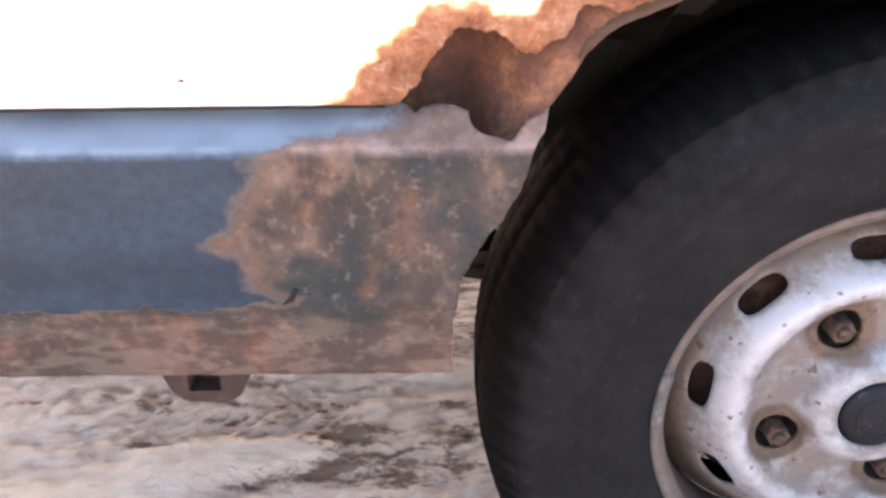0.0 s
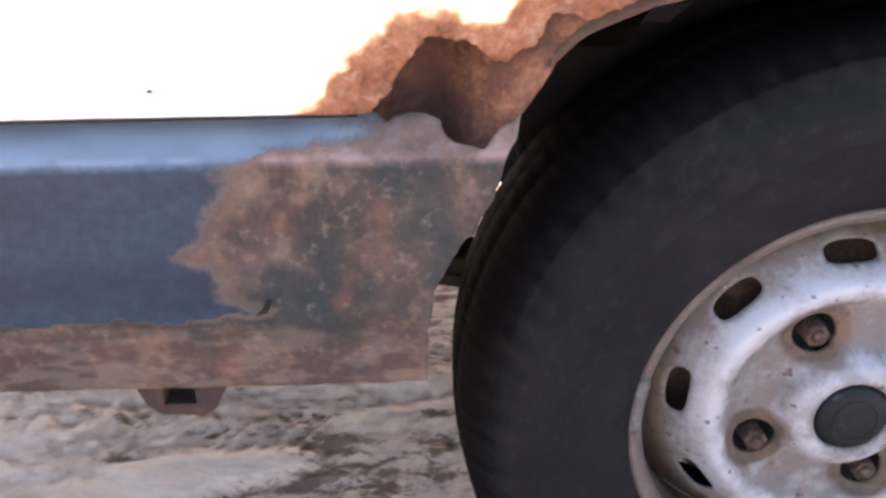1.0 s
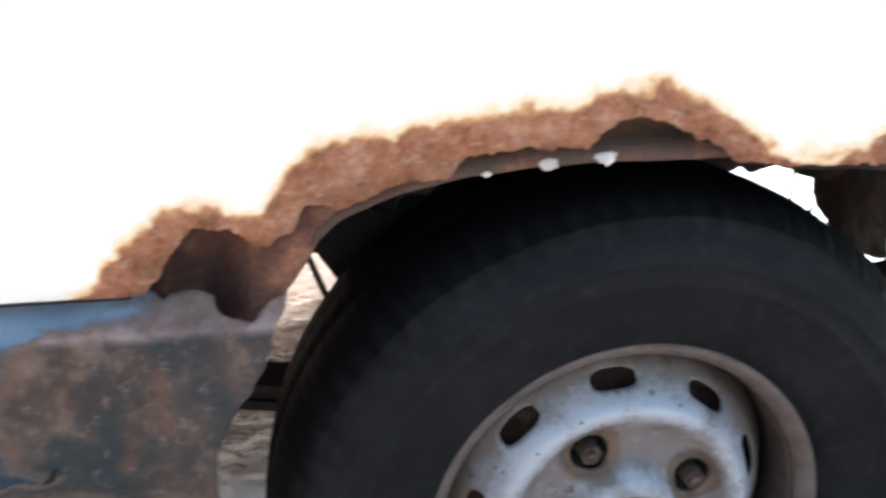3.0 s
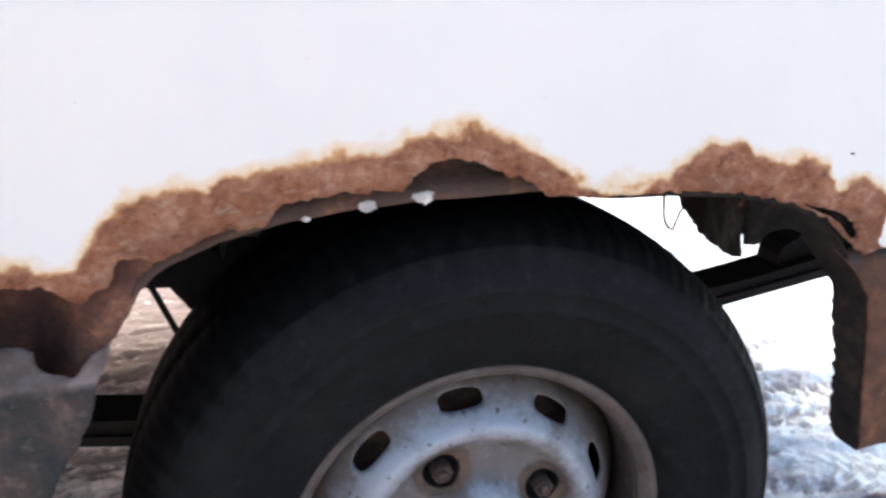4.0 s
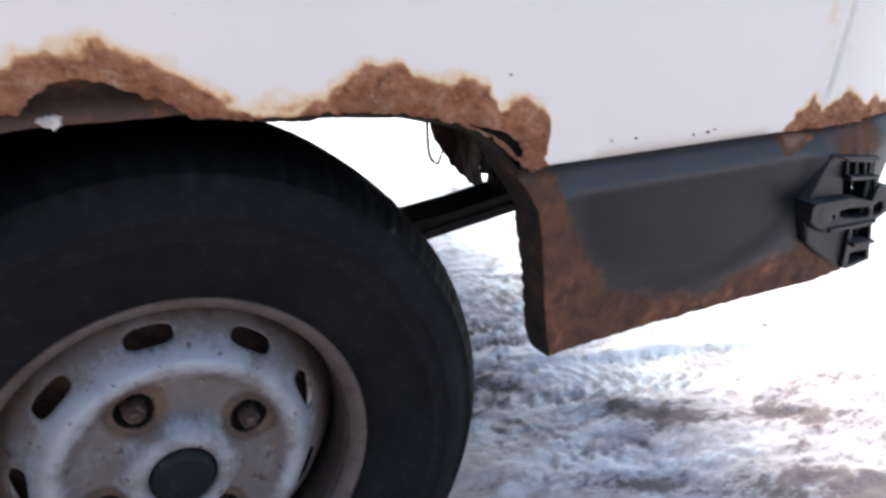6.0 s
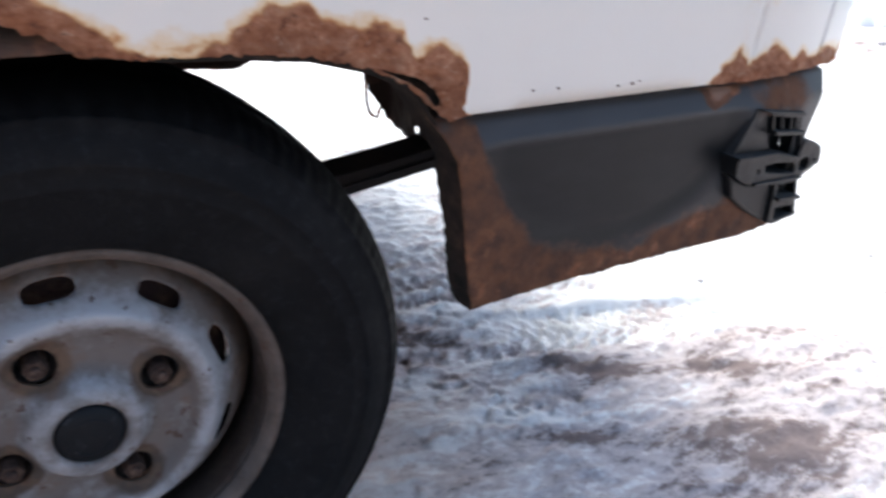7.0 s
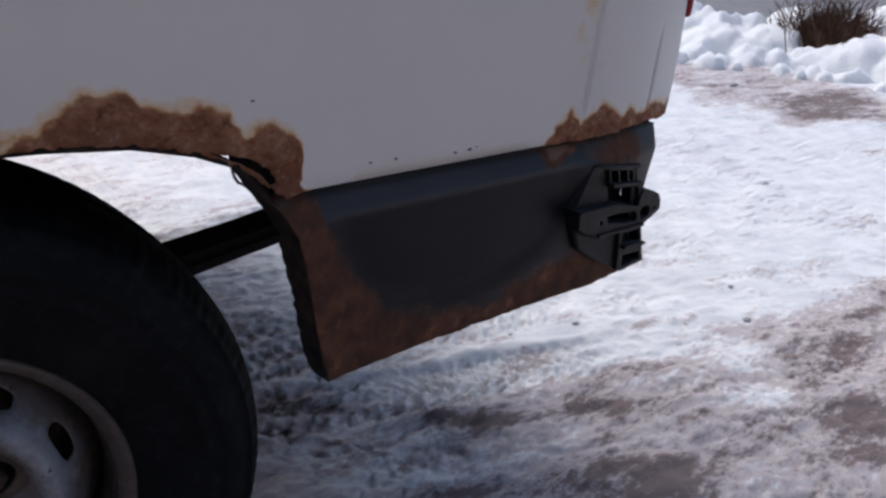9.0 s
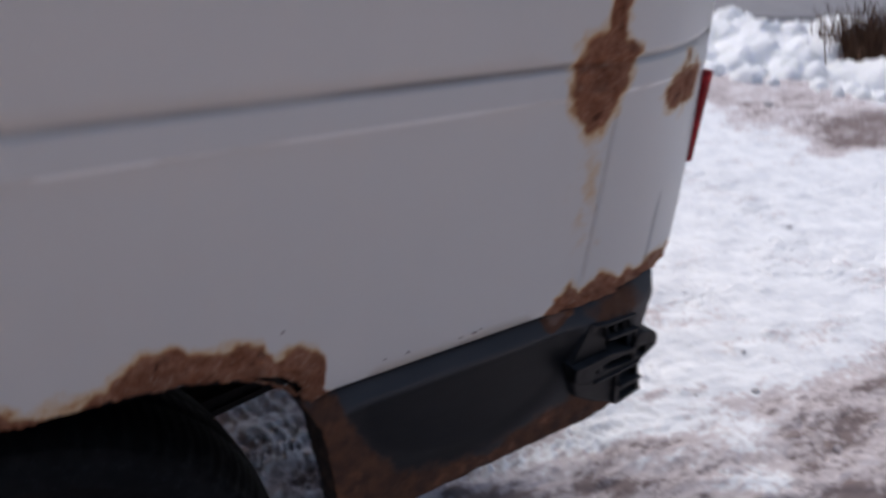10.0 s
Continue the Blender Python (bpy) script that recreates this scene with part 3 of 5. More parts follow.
CLEAN = ((0.67, 0.255, 0.12, 0.022, -29, 0.50), (1.38, 0.02, 0.13, 0.045, -40, 0.34), (1.50, 0.14, 0.12, 0.05, 20, 0.30), (-0.573, 0.370, 0.026, 0.011, 5, 0.5), (-0.515, 0.376, 0.030, 0.009, 8, 0.45), (-0.346, 0.360, 0.05, 0.012, 0, 0.55), (-0.60, 0.61, 0.14, 0.018, 0, 0.30), (-0.40, 0.615, 0.05, 0.012, 14, 0.4))


def ground_dirt_and_shade(x, y):
    line = np.interp(x, (-3, -0.6, 0.1, 0.45, 0.57, 0.72, 0.88, 1.12, 1.44, 1.85, 2.2, 3.0, 6.0), (5.5, 4.6, 2.9, 0.95, 0.66, 0.52, 0.36, 0.27, 0.22, 0.15, 0.12, 0.0, -0.4))
    near_side = smooth(-0.12, 0.07, line - y + (fbm(x * 5, y * 5, 3, 92) - 0.5) * 0.12)
    rag = (fbm(x * 2.2, y * 2.2, 4, 90) - 0.5)
    pool = 0.46 * smooth(1.25, 0.75, np.hypot((x - 4.60 - 0.15 * (y - 1.9)) / 0.70, (y - 1.95) / 0.95) + rag * 0.9) + 0.34 * smooth(1.3, 0.6, np.hypot((x - 4.45) / 0.62, (y - 1.42 - 0.22 * (x - 4.45)) / 0.22) + rag * 0.8)
    d = (0.26 + 0.17 * smooth(-0.2, 0.5, x)) * near_side + pool + 0.03
    for cx, cy, rx, ry, turn, much in MUD:
        d = d + much * spot(x, y, cx, cy, rx, ry, turn)
    for cx, cy, rx, ry, turn, much in CLEAN:
        d = d - much * spot(x, y, cx, cy, rx, ry, turn)
    for some in TRACKS:
        d = d + (0.40 - 0.26 * smooth(-0.3, 0.3, x)) * track(x, y, *some)[1] * smooth(1.5, 0.9, x)
    # the 0.16 and 0.06 terms darken the snow for shade under the van
    d = d + 0.52 * smooth(0.25, -0.15, x) * smooth(0.66, 0.85, y) + 0.16 * smooth(0.1, -0.2, x) * smooth(1.0, 1.4, y) + 0.2 * smooth(0.2, -0.1, x) * smooth(1.8, 2.2, y) * smooth(5.0, 4.0, y) + 0.18 * spot(x, y, 0.80, 0.80, 0.30, 0.16, 20) + 0.06 * smooth(1.25, 0.85, x) * smooth(0.9, 1.3, y) * smooth(3.2, 2.2, y) * smooth(-0.1, 0.3, x)
    d = d + 0.20 * lugs_printed(x, y)
    # long grey streaks across the open snow
    a, b = 0.25 * x - 0.97 * y, 0.97 * x + 0.25 * y
    d = d + 0.22 * smooth(0.52, 0.70, fbm(a * 2.2, b * 6.5, 4, 81)) * smooth(1.2, 1.7, x) * smooth(5.0, 3.2, x)
    # painted paler beside the wheel, offsetting the shade the van casts there
    d = d - 0.24 * spot(x, y, 0.52, 0.36, 0.32, 0.24, -15)
    d = d - 0.16 * (1 - near_side) * smooth(1.0, 1.6, x) * (1 - smooth(0.1, 0.4, pool))
    d = d - 0.08 * smooth(0.2, -0.2, x)
    return d - 0.42 * ridge(x, y) * (0.5 + 0.8 * fbm(x * 12, y * 18, 4, 17))


def axis_steps(lo, hi, fine, reach):
    out = [lo]
    while out[-1] < hi:
        out.append(out[-1] + fine)
    a, step = [lo], fine
    while a[-1] > -reach:
        step *= 1.13
        a.append(a[-1] - step)
    b, step = [out[-1]], fine
    while b[-1] < reach:
        step *= 1.025 if b[-1] < 7.0 else 1.13
        b.append(b[-1] + step)
    return np.array(a[:0:-1] + out + b[1:])


def make_ground_sheet():
    xs, ys = axis_steps(-1.3, 2.3, 0.0066, 1500.0), axis_steps(-0.3, 1.6, 0.0066, 1500.0)
    gx, gy = np.meshgrid(xs, ys)
    gz = ground_height(gx, gy)
    n, k = len(xs), len(ys)
    idx = np.arange(n * k).reshape(k, n)
    quads = np.stack((idx[:-1, :-1], idx[:-1, 1:], idx[1:, 1:], idx[1:, :-1]), axis=-1).reshape(-1, 4)
    mesh = bpy.data.meshes.new("ground")
    mesh.from_pydata(np.stack((gx, gy, gz), axis=-1).reshape(-1, 3).tolist(), [], quads.tolist())
    mesh.attributes.new("dirt", "FLOAT", "POINT").data.foreach_set("value", ground_dirt_and_shade(gx, gy).ravel())
    mesh.attributes.new("brown", "FLOAT", "POINT").data.foreach_set("value", ((1 - smooth(-0.1, 1.0, gx)) * (1 - 0.6 * smooth(0.9, 1.6, gy))).ravel())
    mesh.shade_smooth()
    mesh.materials.append(GROUND)
    return tagged(new("ground", mesh), "rutted packed snow with brown grit and tyre prints", "ground", kind="structure")


make_ground_sheet()


# ---- the van ----
SEAM = 0.6105
van = tagged(new("van"), "white panel van with badly rusted wheel arch and dark sills", "van")


def corner_y(x):
    """The flank runs straight, then bends in towards the rear corner."""
    x = np.asarray(x, float)
    return 0.10 * np.clip((x - 0.74) / 0.30, 0, 1.15) ** 1.8


# top edge of the rust along the arch: x, z
RUST_TOP = ((-0.45, 0.600), (-0.421, 0.612), (-0.408, 0.631), (-0.396, 0.645), (-0.382, 0.658), (-0.366, 0.668), (-0.352, 0.674), (-0.330, 0.672), (-0.311, 0.665), (-0.301, 0.669), (-0.285, 0.687),
            (-0.271, 0.701), (-0.250, 0.713), (-0.221, 0.716), (-0.187, 0.717), (-0.178, 0.722), (-0.150, 0.725), (-0.121, 0.730), (-0.074, 0.736), (-0.042, 0.741), (-0.028, 0.746), (-0.015, 0.735), (0.016, 0.726),
            (0.044, 0.710), (0.061, 0.695), (0.078, 0.683), (0.110, 0.682), (0.128, 0.6925), (0.150, 0.709), (0.168, 0.719), (0.196, 0.7145), (0.209, 0.704), (0.235, 0.7005), (0.281, 0.6925), (0.293, 0.673),
            (0.318, 0.676), (0.340, 0.667), (0.349, 0.648), (0.351, 0.600), (0.40, 0.590), (0.645, 0.590), (0.664, 0.608),
            (0.676, 0.627), (0.703, 0.648), (0.720, 0.632), (0.754, 0.650), (0.80, 0.630), (0.82, 0.638), (0.85, 0.624), (0.90, 0.634), (1.10, 0.60))
# torn lower edge of the outer skin from the hole over the arch to the rear sill
TORN = ((-0.383, 0.6110), (-0.368, 0.632), (-0.348, 0.656), (-0.334, 0.656), (-0.317, 0.649), (-0.306, 0.640), (-0.294, 0.645), (-0.282, 0.652), (-0.277, 0.665),
        (-0.270, 0.669), (-0.248, 0.664), (-0.229, 0.674), (-0.203, 0.682), (-0.181, 0.683), (-0.161, 0.697), (-0.122, 0.701), (-0.080, 0.700), (-0.072, 0.710),
        (-0.053, 0.719), (-0.035, 0.719), (-0.007, 0.708), (0.020, 0.697), (0.033, 0.686), (0.069, 0.682), (0.098, 0.681), (0.137, 0.680), (0.200, 0.674), (0.250, 0.661),
        (0.284, 0.646), (0.306, 0.626), (0.330, 0.607))


def flank_wear(x, z):
    x, z = x + (fbm(x * 75, z * 75, 3, 61) - 0.5) * 0.016, z + (fbm(x * 75, z * 75, 3, 67) - 0.5) * 0.010
    top = np.interp(x, *zip(*RUST_TOP))
    w = (top - z) / 0.016
    blot = 1.0 - np.hypot((x - 0.717 - 0.10 * (z - 0.90)) / (0.046 + 0.18 * (z - 0.90)), (z - 0.904) / 0.064)
    lobe = 0.9 - np.hypot((x - 0.764) / 0.024, (z - 0.938) / 0.016)
    tail = 1.0 - np.hypot((x - 0.737) / 0.018, (z - 0.990) / 0.060)
    drip = 0.65 - np.hypot((x - 0.715) / 0.040, (z - 0.78) / 0.19)
    small = 0.95 - np.hypot((x - 0.930) / 0.075, (z - 0.876) / 0.038) - 0.8 * (fbm(x * 40, z * 60, 3, 29) - 0.42)
    blots = np.maximum.reduce([blot * 2.2, lobe * 1.8, tail * 2.0, drip * 0.45 - 0.54, small * 1.6])
    thin = 0.25 - np.abs(x - 0.1) / 0.1 - np.abs(z - 0.690) / 0.02
    return np.clip(np.maximum.reduce([w, blots, thin]), -3, 3)


def flank_y(x, z):
    w = smooth(0.1, 1.2, flank_wear(x, z))
    swell = w * ((fbm(x * 62, z * 95, 4, 2) - 0.45) * 0.013 + 0.001)
    groove = 0.0055 * np.exp(-((z - 0.929) / 0.0042) ** 4) - 0.0025 * smooth(0.889, 0.893, z) * (1 - smooth(0.893, 0.922, z))
    seam_x = 0.723 + (z - 0.65) * 0.126
    line = 0.006 * np.exp(-((x - seam_x) / 0.0026) ** 2) * smooth(0.62, 0.66, z) * (1 - smooth(0.84, 0.88, z))
    line = line + 0.006 * np.exp(-((x - 0.875 - (z - 0.63) * 0.22) / 0.003) ** 2) * smooth(0.61, 0.63, z) * (1 - smooth(0.70, 0.74, z))
    turn_in = 0.0015 * smooth(0.010, 0.0, z - SEAM) * (1 - w)
    return corner_y(x) - swell * 1.0 + groove + line + turn_in


def flank_light(x, z):
    """Painted light: a pale highlight along the crease, and shade in the groove above it."""
    highlight = np.exp(-((z - 0.8925) / 0.0022) ** 2) * (0.25 + 1.1 * smooth(0.3, 0.6, fbm(x * 14, z * 0 + 3.0, 3, 41)))
    mark = np.exp(-((z - 0.929) / 0.0048) ** 2) * (0.30 + 0.45 * fbm(x * 9, z * 0 + 1.0, 3, 47))
    return np.clip(highlight, 0, 1) - np.clip(mark, 0, 1)


def flank_map(x, z):
    return x, flank_y(x, z), z


FRONT, REAR, TOP = -1.6, 1.050, 2.15
lower = ragged(TORN, 0.0019, 0.0026, 4, 190.0)
seam_edge = [(x, SEAM) for x in np.arange(0.345, 0.90, 0.012)] + [(0.905, 0.608), (0.935, 0.603)]
rear_edge = [(0.948, 0.601), (0.972, 0.606), (0.990, 0.628), (1.014, 0.68), (1.035, 0.74), (1.060, 0.87), (1.068, 1.0), (1.074, 1.4), (1.074, TOP)]
flank_loop = [(FRONT, TOP), (FRONT, SEAM)] + [(x, SEAM) for x in np.arange(-1.3, -0.39, 0.05)] + lower + seam_edge + rear_edge
tear = ragged([(0.262, 0.659), (0.280, 0.655), (0.300, 0.647), (0.314, 0.637), (0.322, 0.622), (0.314, 0.620), (0.306, 0.634), (0.290, 0.645), (0.268, 0.654), (0.262, 0.659)], 0.002, 0.0014, 17)[:-1]
flank_points = np.concatenate((grid(-0.46, 0.40, 0.606, 0.76, 0.0030), grid(0.64, 1.04, 0.606, 0.67, 0.0034), grid(0.64, 0.97, 0.67, 1.0, 0.0034), grid(-0.46, 0.64, 0.76, 0.885, 0.02),
                               grid(0.40, 0.64, 0.62, 0.76, 0.012), grid(-0.46, 0.66, 0.886, 0.936, 0.0028, 0.0), grid(0.66, 1.03, 1.0, 1.1, 0.015), grid(0.97, 1.06, 0.67, 1.0, 0.008),
                               grid(-1.55, -0.48, 0.63, 2.1, 0.06), grid(-1.55, -0.47, 0.608, 0.626, 0.006), grid(-0.46, 1.0, 1.12, 2.1, 0.06), grid(-0.46, 0.66, 0.94, 1.1, 0.02)))
sheet("side_panel", flank_loop, flank_points, flank_map, BODY, van, (0, 0.0016, 0), (tear,), flank_wear, light_and_dust=flank_light, label="white steel flank with orange rust eating the arch edge")


# --- chips in the white paint
for cx, cz, w in ((-0.516, 0.627, 0.0014), (0.421, 0.627, 0.0012), (0.451, 0.6265, 0.0014), (0.527, 0.622, 0.0014), (0.547, 0.6225, 0.0018), (0.302, 0.699, 0.0012), (0.556, 0.6245, 0.001)):
    blob = [(cx + w * 1.5 * math.cos(a) * (1 + 0.3 * math.sin(3 * a + cx * 90)), cz + w * 0.8 * math.sin(a)) for a in (2 * math.pi * k / 14 for k in range(14))]
    sheet("paint_chip", blob, np.array([(cx, cz)]), lambda x, z: (x, flank_y(x, z) - 0.0006, z), INNER, van, (0, 0.0005, 0))

# --- dark strip standing in for the seam's shadow between skin and sills
for x0, x1 in ((-1.6, -0.392), (0.356, 0.900)):
    bm = bmesh.new()
    tube(bm, [(x, float(corner_y(x)) + 0.0008, SEAM - 0.0012) for x in np.linspace(x0, x1, 60)], 0.0011, 6)
    part("seam_shadow", bm, UNDER, van)

# --- sills
def front_sill_y(x, z):
    base = np.interp(z, (0.395, 0.410, 0.462, 0.470, 0.578, 0.584, 0.601, SEAM), (0.020, 0.010, 0.001, -0.003, -0.008, -0.006, 0.009, 0.021))
    w = smooth(0.0, 0.8, front_sill_wear(x, z))
    return base - w * (fbm(x * 60, z * 60, 4, 5) - 0.5) * 0.004


FRONT_RUST = ((0.40, -1.6), (0.466, -1.6), (0.470, -0.50), (0.476, -0.463), (0.485, -0.487), (0.498, -0.489), (0.515, -0.500), (0.523, -0.508), (0.532, -0.495), (0.565, -0.482), (0.584, -0.474), (0.588, -0.44), (0.596, -0.385), (0.609, -0.372))


def front_sill_wear(x, z):
    x, z = x + (fbm(x * 60, z * 60, 4, 71) - 0.5) * 0.020, z + (fbm(x * 45, z * 45, 3, 73) - 0.5) * 0.012
    edge = np.interp(z, *zip(*FRONT_RUST))
    return np.clip((x - edge) / np.interp(z, (0.584, 0.592), (0.016, 0.055)), -2.5, 2.2)


sill_right = ragged([(-0.383, 0.6075), (-0.374, 0.602), (-0.370, 0.6055), (-0.351, 0.6065), (-0.340, 0.603), (-0.338, 0.596), (-0.332, 0.591), (-0.314, 0.587), (-0.303, 0.598), (-0.294, 0.602),
                     (-0.289, 0.605), (-0.292, 0.594), (-0.299, 0.582), (-0.302, 0.570), (-0.310, 0.551), (-0.318, 0.536), (-0.326, 0.526), (-0.335, 0.512), (-0.346, 0.489), (-0.351, 0.455), (-0.352, 0.409)], 0.0022, 0.0012, 9)
bottom_f = ragged([(-0.352, 0.409), (-0.60, 0.4095), (-0.80, 0.410)], 0.004, 0.0006, 3)
front_loop = [(FRONT, 0.411), (FRONT, SEAM - 0.003), (-0.70, SEAM - 0.003), (-0.55, SEAM - 0.003)] + sill_right + bottom_f[1:]
front_pts = np.concatenate((grid(-0.72, -0.288, 0.410, 0.609, 0.0032), grid(-1.6, -0.73, 0.42, 0.60, 0.02)))
notch = ragged([(-0.468, 0.474), (-0.460, 0.476), (-0.4555, 0.486), (-0.459, 0.487), (-0.463, 0.480), (-0.468, 0.474)], 0.001, 0.0006, 77)[:-1]
# the upper band is coloured paler for the sky it reflects
sheet("front_sill", front_loop, front_pts, lambda x, z: (x, front_sill_y(x, z), z), SILL, van, (0, 0.0018, 0), (), front_sill_wear, label="slate sill scabbed with brown rust", light_and_dust=lambda x, z: np.clip(0.70 * smooth(0.579, 0.586, z) * (0.45 + 0.5 * fbm(x * 25, z * 60, 3, 2)) + 0.25 * np.exp(-((z - 0.5835) / 0.0025) ** 2) * smooth(0.35, 0.6, fbm(x * 60, z * 90, 3, 19)), 0, 1))

# a dark patch on the sill stands in for the shade inside a small hole
sheet("rust_hole", notch, np.array([(-0.46, 0.479)]), lambda x, z: (x, front_sill_y(x, z) - 0.0012, z), UNDER, van, (0, 0.0008, 0))

REAR_RUST = ((0.30, 0.62), (0.362, 0.60), (0.368, 0.575), (0.391, 0.531), (0.416, 0.486), (0.457, 0.455), (0.52, 0.438), (0.585, 0.432), (0.637, 0.444), (0.689, 0.462), (0.74, 0.47), (0.80, 0.44), (0.92, 0.42))


def rear_sill_wear(x, z):
    z = z + (fbm(x * 40, z * 40, 4, 75) - 0.5) * 0.03
    low = (np.interp(x, *zip(*REAR_RUST)) - z) / 0.030
    top = 0.55 - np.hypot((x - 0.80) / 0.100, (z - 0.612) / 0.022)
    mark = 0.85 - np.hypot((x - 0.803) / 0.058, (z - 0.582) / 0.026)
    primer = 3.2 - 2.6 * np.hypot((x - 0.690) / 0.029, (z - 0.604) / 0.019) ** 2
    return np.clip(np.maximum(np.clip(np.maximum.reduce([low, top, mark * 1.3]), -2.5, 1.6), primer), -2.5, 3.2)


def rear_sill_y(x, z):
    base = np.interp(z, (0.385, 0.40, 0.47, 0.570, 0.578, 0.601, SEAM), (0.016, 0.006, -0.002, -0.007, -0.005, 0.008, 0.019))
    scoop = 0.006 * smooth(1.0, 0.75, np.hypot((x - 0.55) / 0.20, (z - 0.56) / 0.125)) * smooth(0.582, 0.572, z)
    return base + corner_y(x) * 0.8 + scoop - smooth(0, 1, rear_sill_wear(x, z)) * (fbm(x * 60, z * 60, 4, 15) - 0.5) * 0.004


REAR_EDGE = [(0.314, 0.6075), (0.326, 0.592), (0.338, 0.567), (0.345, 0.538), (0.351, 0.500), (0.357, 0.460), (0.366, 0.420), (0.375, 0.390)]
rear_front = ragged(REAR_EDGE, 0.003, 0.0006, 12)
bottom_r = ragged([(0.375, 0.390), (0.43, 0.397), (0.50, 0.401), (0.60, 0.4025), (0.686, 0.403), (0.80, 0.400), (0.850, 0.397)], 0.0026, 0.0012, 22)
rear_loop = [(0.912, 0.601), (0.890, SEAM - 0.003), (0.80, SEAM - 0.003), (0.60, SEAM - 0.003), (0.45, SEAM - 0.003)] + rear_front + bottom_r[1:] + [(0.858, 0.44), (0.871, 0.49), (0.889, 0.55)]
mount_hole = ragged([(0.760, 0.567), (0.836, 0.553), (0.842, 0.535), (0.846, 0.500), (0.850, 0.470), (0.861, 0.430), (0.832, 0.424), (0.780, 0.447), (0.735, 0.475), (0.722, 0.505), (0.722, 0.518), (0.760, 0.567)], 0.005, 0.0004, 71)[:-1]
# upper band carries painted sky sheen; dust right of the scoop
sheet("rear_sill", rear_loop, grid(0.318, 0.945, 0.392, 0.606, 0.0036), lambda x, z: (x, rear_sill_y(x, z), z), REAR_SILL, van, (0, 0.0018, 0), (mount_hole,), rear_sill_wear, label="slate rear sill with rusty lower edge", light_and_dust=lambda x, z: 0.26 * smooth(0.572, 0.580, z) * (0.7 + 0.6 * fbm(x * 12, z * 30, 3, 5)) + 0.13 * smooth(0.92, 1.08, np.hypot((x - 0.53) / 0.20, (z - 0.57) / 0.135)) * smooth(0.50, 0.62, x) * smooth(0.585, 0.57, z) * (0.5 + 0.9 * fbm(x * 20, z * 20, 3, 6)))


# --- folded edge of the rear sill, facing the wheel
def along(line):
    pts = np.array(line)
    size = np.r_[0, np.cumsum(np.hypot(*np.diff(pts, axis=0).T))]
    return pts, size


edge_pts, edge_len = along([(0.262, 0.657), (0.284, 0.645), (0.303, 0.625)] + REAR_EDGE[1:])


def fold_map(u, v):
    x, z = np.interp(u, edge_len, edge_pts[:, 0]), np.interp(u, edge_len, edge_pts[:, 1])
    bulge = (fbm(u * 40, v * 40, 3, 7) - 0.5) * 0.006
    start = np.where(z < 0.606, rear_sill_y(x, np.minimum(z, 0.606)) + 0.0012, 0.004)
    return x - v * 0.12 * smooth(0.60, 0.54, z) + bulge * smooth(0.0, 0.02, v) * 0.6 + 0.0012, start + v, z - 0.10 * v * (u / edge_len[-1]) - 0.0005


end = float(edge_len[-1])
fold_loop = [(0.0, 0.0)] + [(end * k / 40, 0.0) for k in range(1, 41)] + ragged([(end, 0.003), (end - 0.004, 0.020), (end - 0.010, 0.030), (end - 0.018, 0.036)], 0.003, 0.002, 31)[:-1] + ragged([(end - 0.018, 0.036), (end * 0.6, 0.036), (end * 0.4, 0.044), (end * 0.28, 0.056), (end * 0.12, 0.054), (0.0, 0.030)], 0.003, 0.004, 33)
sheet("folded_edge", fold_loop, grid(0.0, end, 0.0, 0.08, 0.005), fold_map, MUDDY, van, (0.0018, 0, 0), gap=0.002, label="mud-caked folded steel edge")

# --- dark cavity wall behind the tear
cavity = [(x + 0.0045, z + 0.0025) for x, z in zip(edge_pts[:7, 0], edge_pts[:7, 1])] + [(0.385, 0.545), (0.385, 0.675), (0.238, 0.682), (0.238, 0.6705)]
sheet("cavity_wall", cavity, grid(0.240, 0.385, 0.545, 0.68, 0.008), lambda x, z: (x, 0.020 + 0.01 * fbm(x * 60, z * 60, 3, 4), z), MUDDY, van, (0, 0.002, 0), gap=0.003)

# --- folded lip over the wheel, behind the clean part of the arch
lip_pts, lip_len = along([(0.036, 0.684), (0.098, 0.6805), (0.137, 0.679), (0.200, 0.673), (0.250, 0.660), (0.284, 0.645)])


def lip_map(u, v):
    return np.interp(u, lip_len, lip_pts[:, 0]), 0.002 + v, np.interp(u, lip_len, lip_pts[:, 1]) - 0.0042 * smooth(0.0, 0.004, v) * smooth(0.0, 0.06, u) + np.maximum(v - 0.004, 0) * 0.30


lip_end = float(lip_len[-1])
sheet("arch_lip", [(lip_end * k / 30, 0.0) for k in range(31)] + ragged([(lip_end, 0.02), (0.0, 0.016)], 0.003, 0.002, 41), grid(0, lip_end, 0, 0.02, 0.0025), lip_map, MUDDY, van, (0, 0, 0.0015), gap=0.002)

# --- bare flange inside the torn skin
FLANGE_EDGE = ((-0.272, 0.634), (-0.264, 0.643), (-0.246, 0.655), (-0.210, 0.669), (-0.163, 0.679), (-0.112, 0.6845), (-0.060, 0.6865), (-0.006, 0.686), (0.034, 0.686))
flange_low = ragged(FLANGE_EDGE, 0.004, 0.0005, 6)
flange_loop = flange_low + [(0.048, 0.700), (0.02, 0.728), (-0.05, 0.745), (-0.16, 0.735), (-0.24, 0.705), (-0.272, 0.67)]


def flange_map(x, z):
    low = np.interp(x, *zip(*FLANGE_EDGE))
    y = 0.013 + 0.026 * smooth(0.006, 0.024, z - low) + (fbm(x * 50, z * 50, 3, 8) - 0.5) * 0.004
    return x, y, z


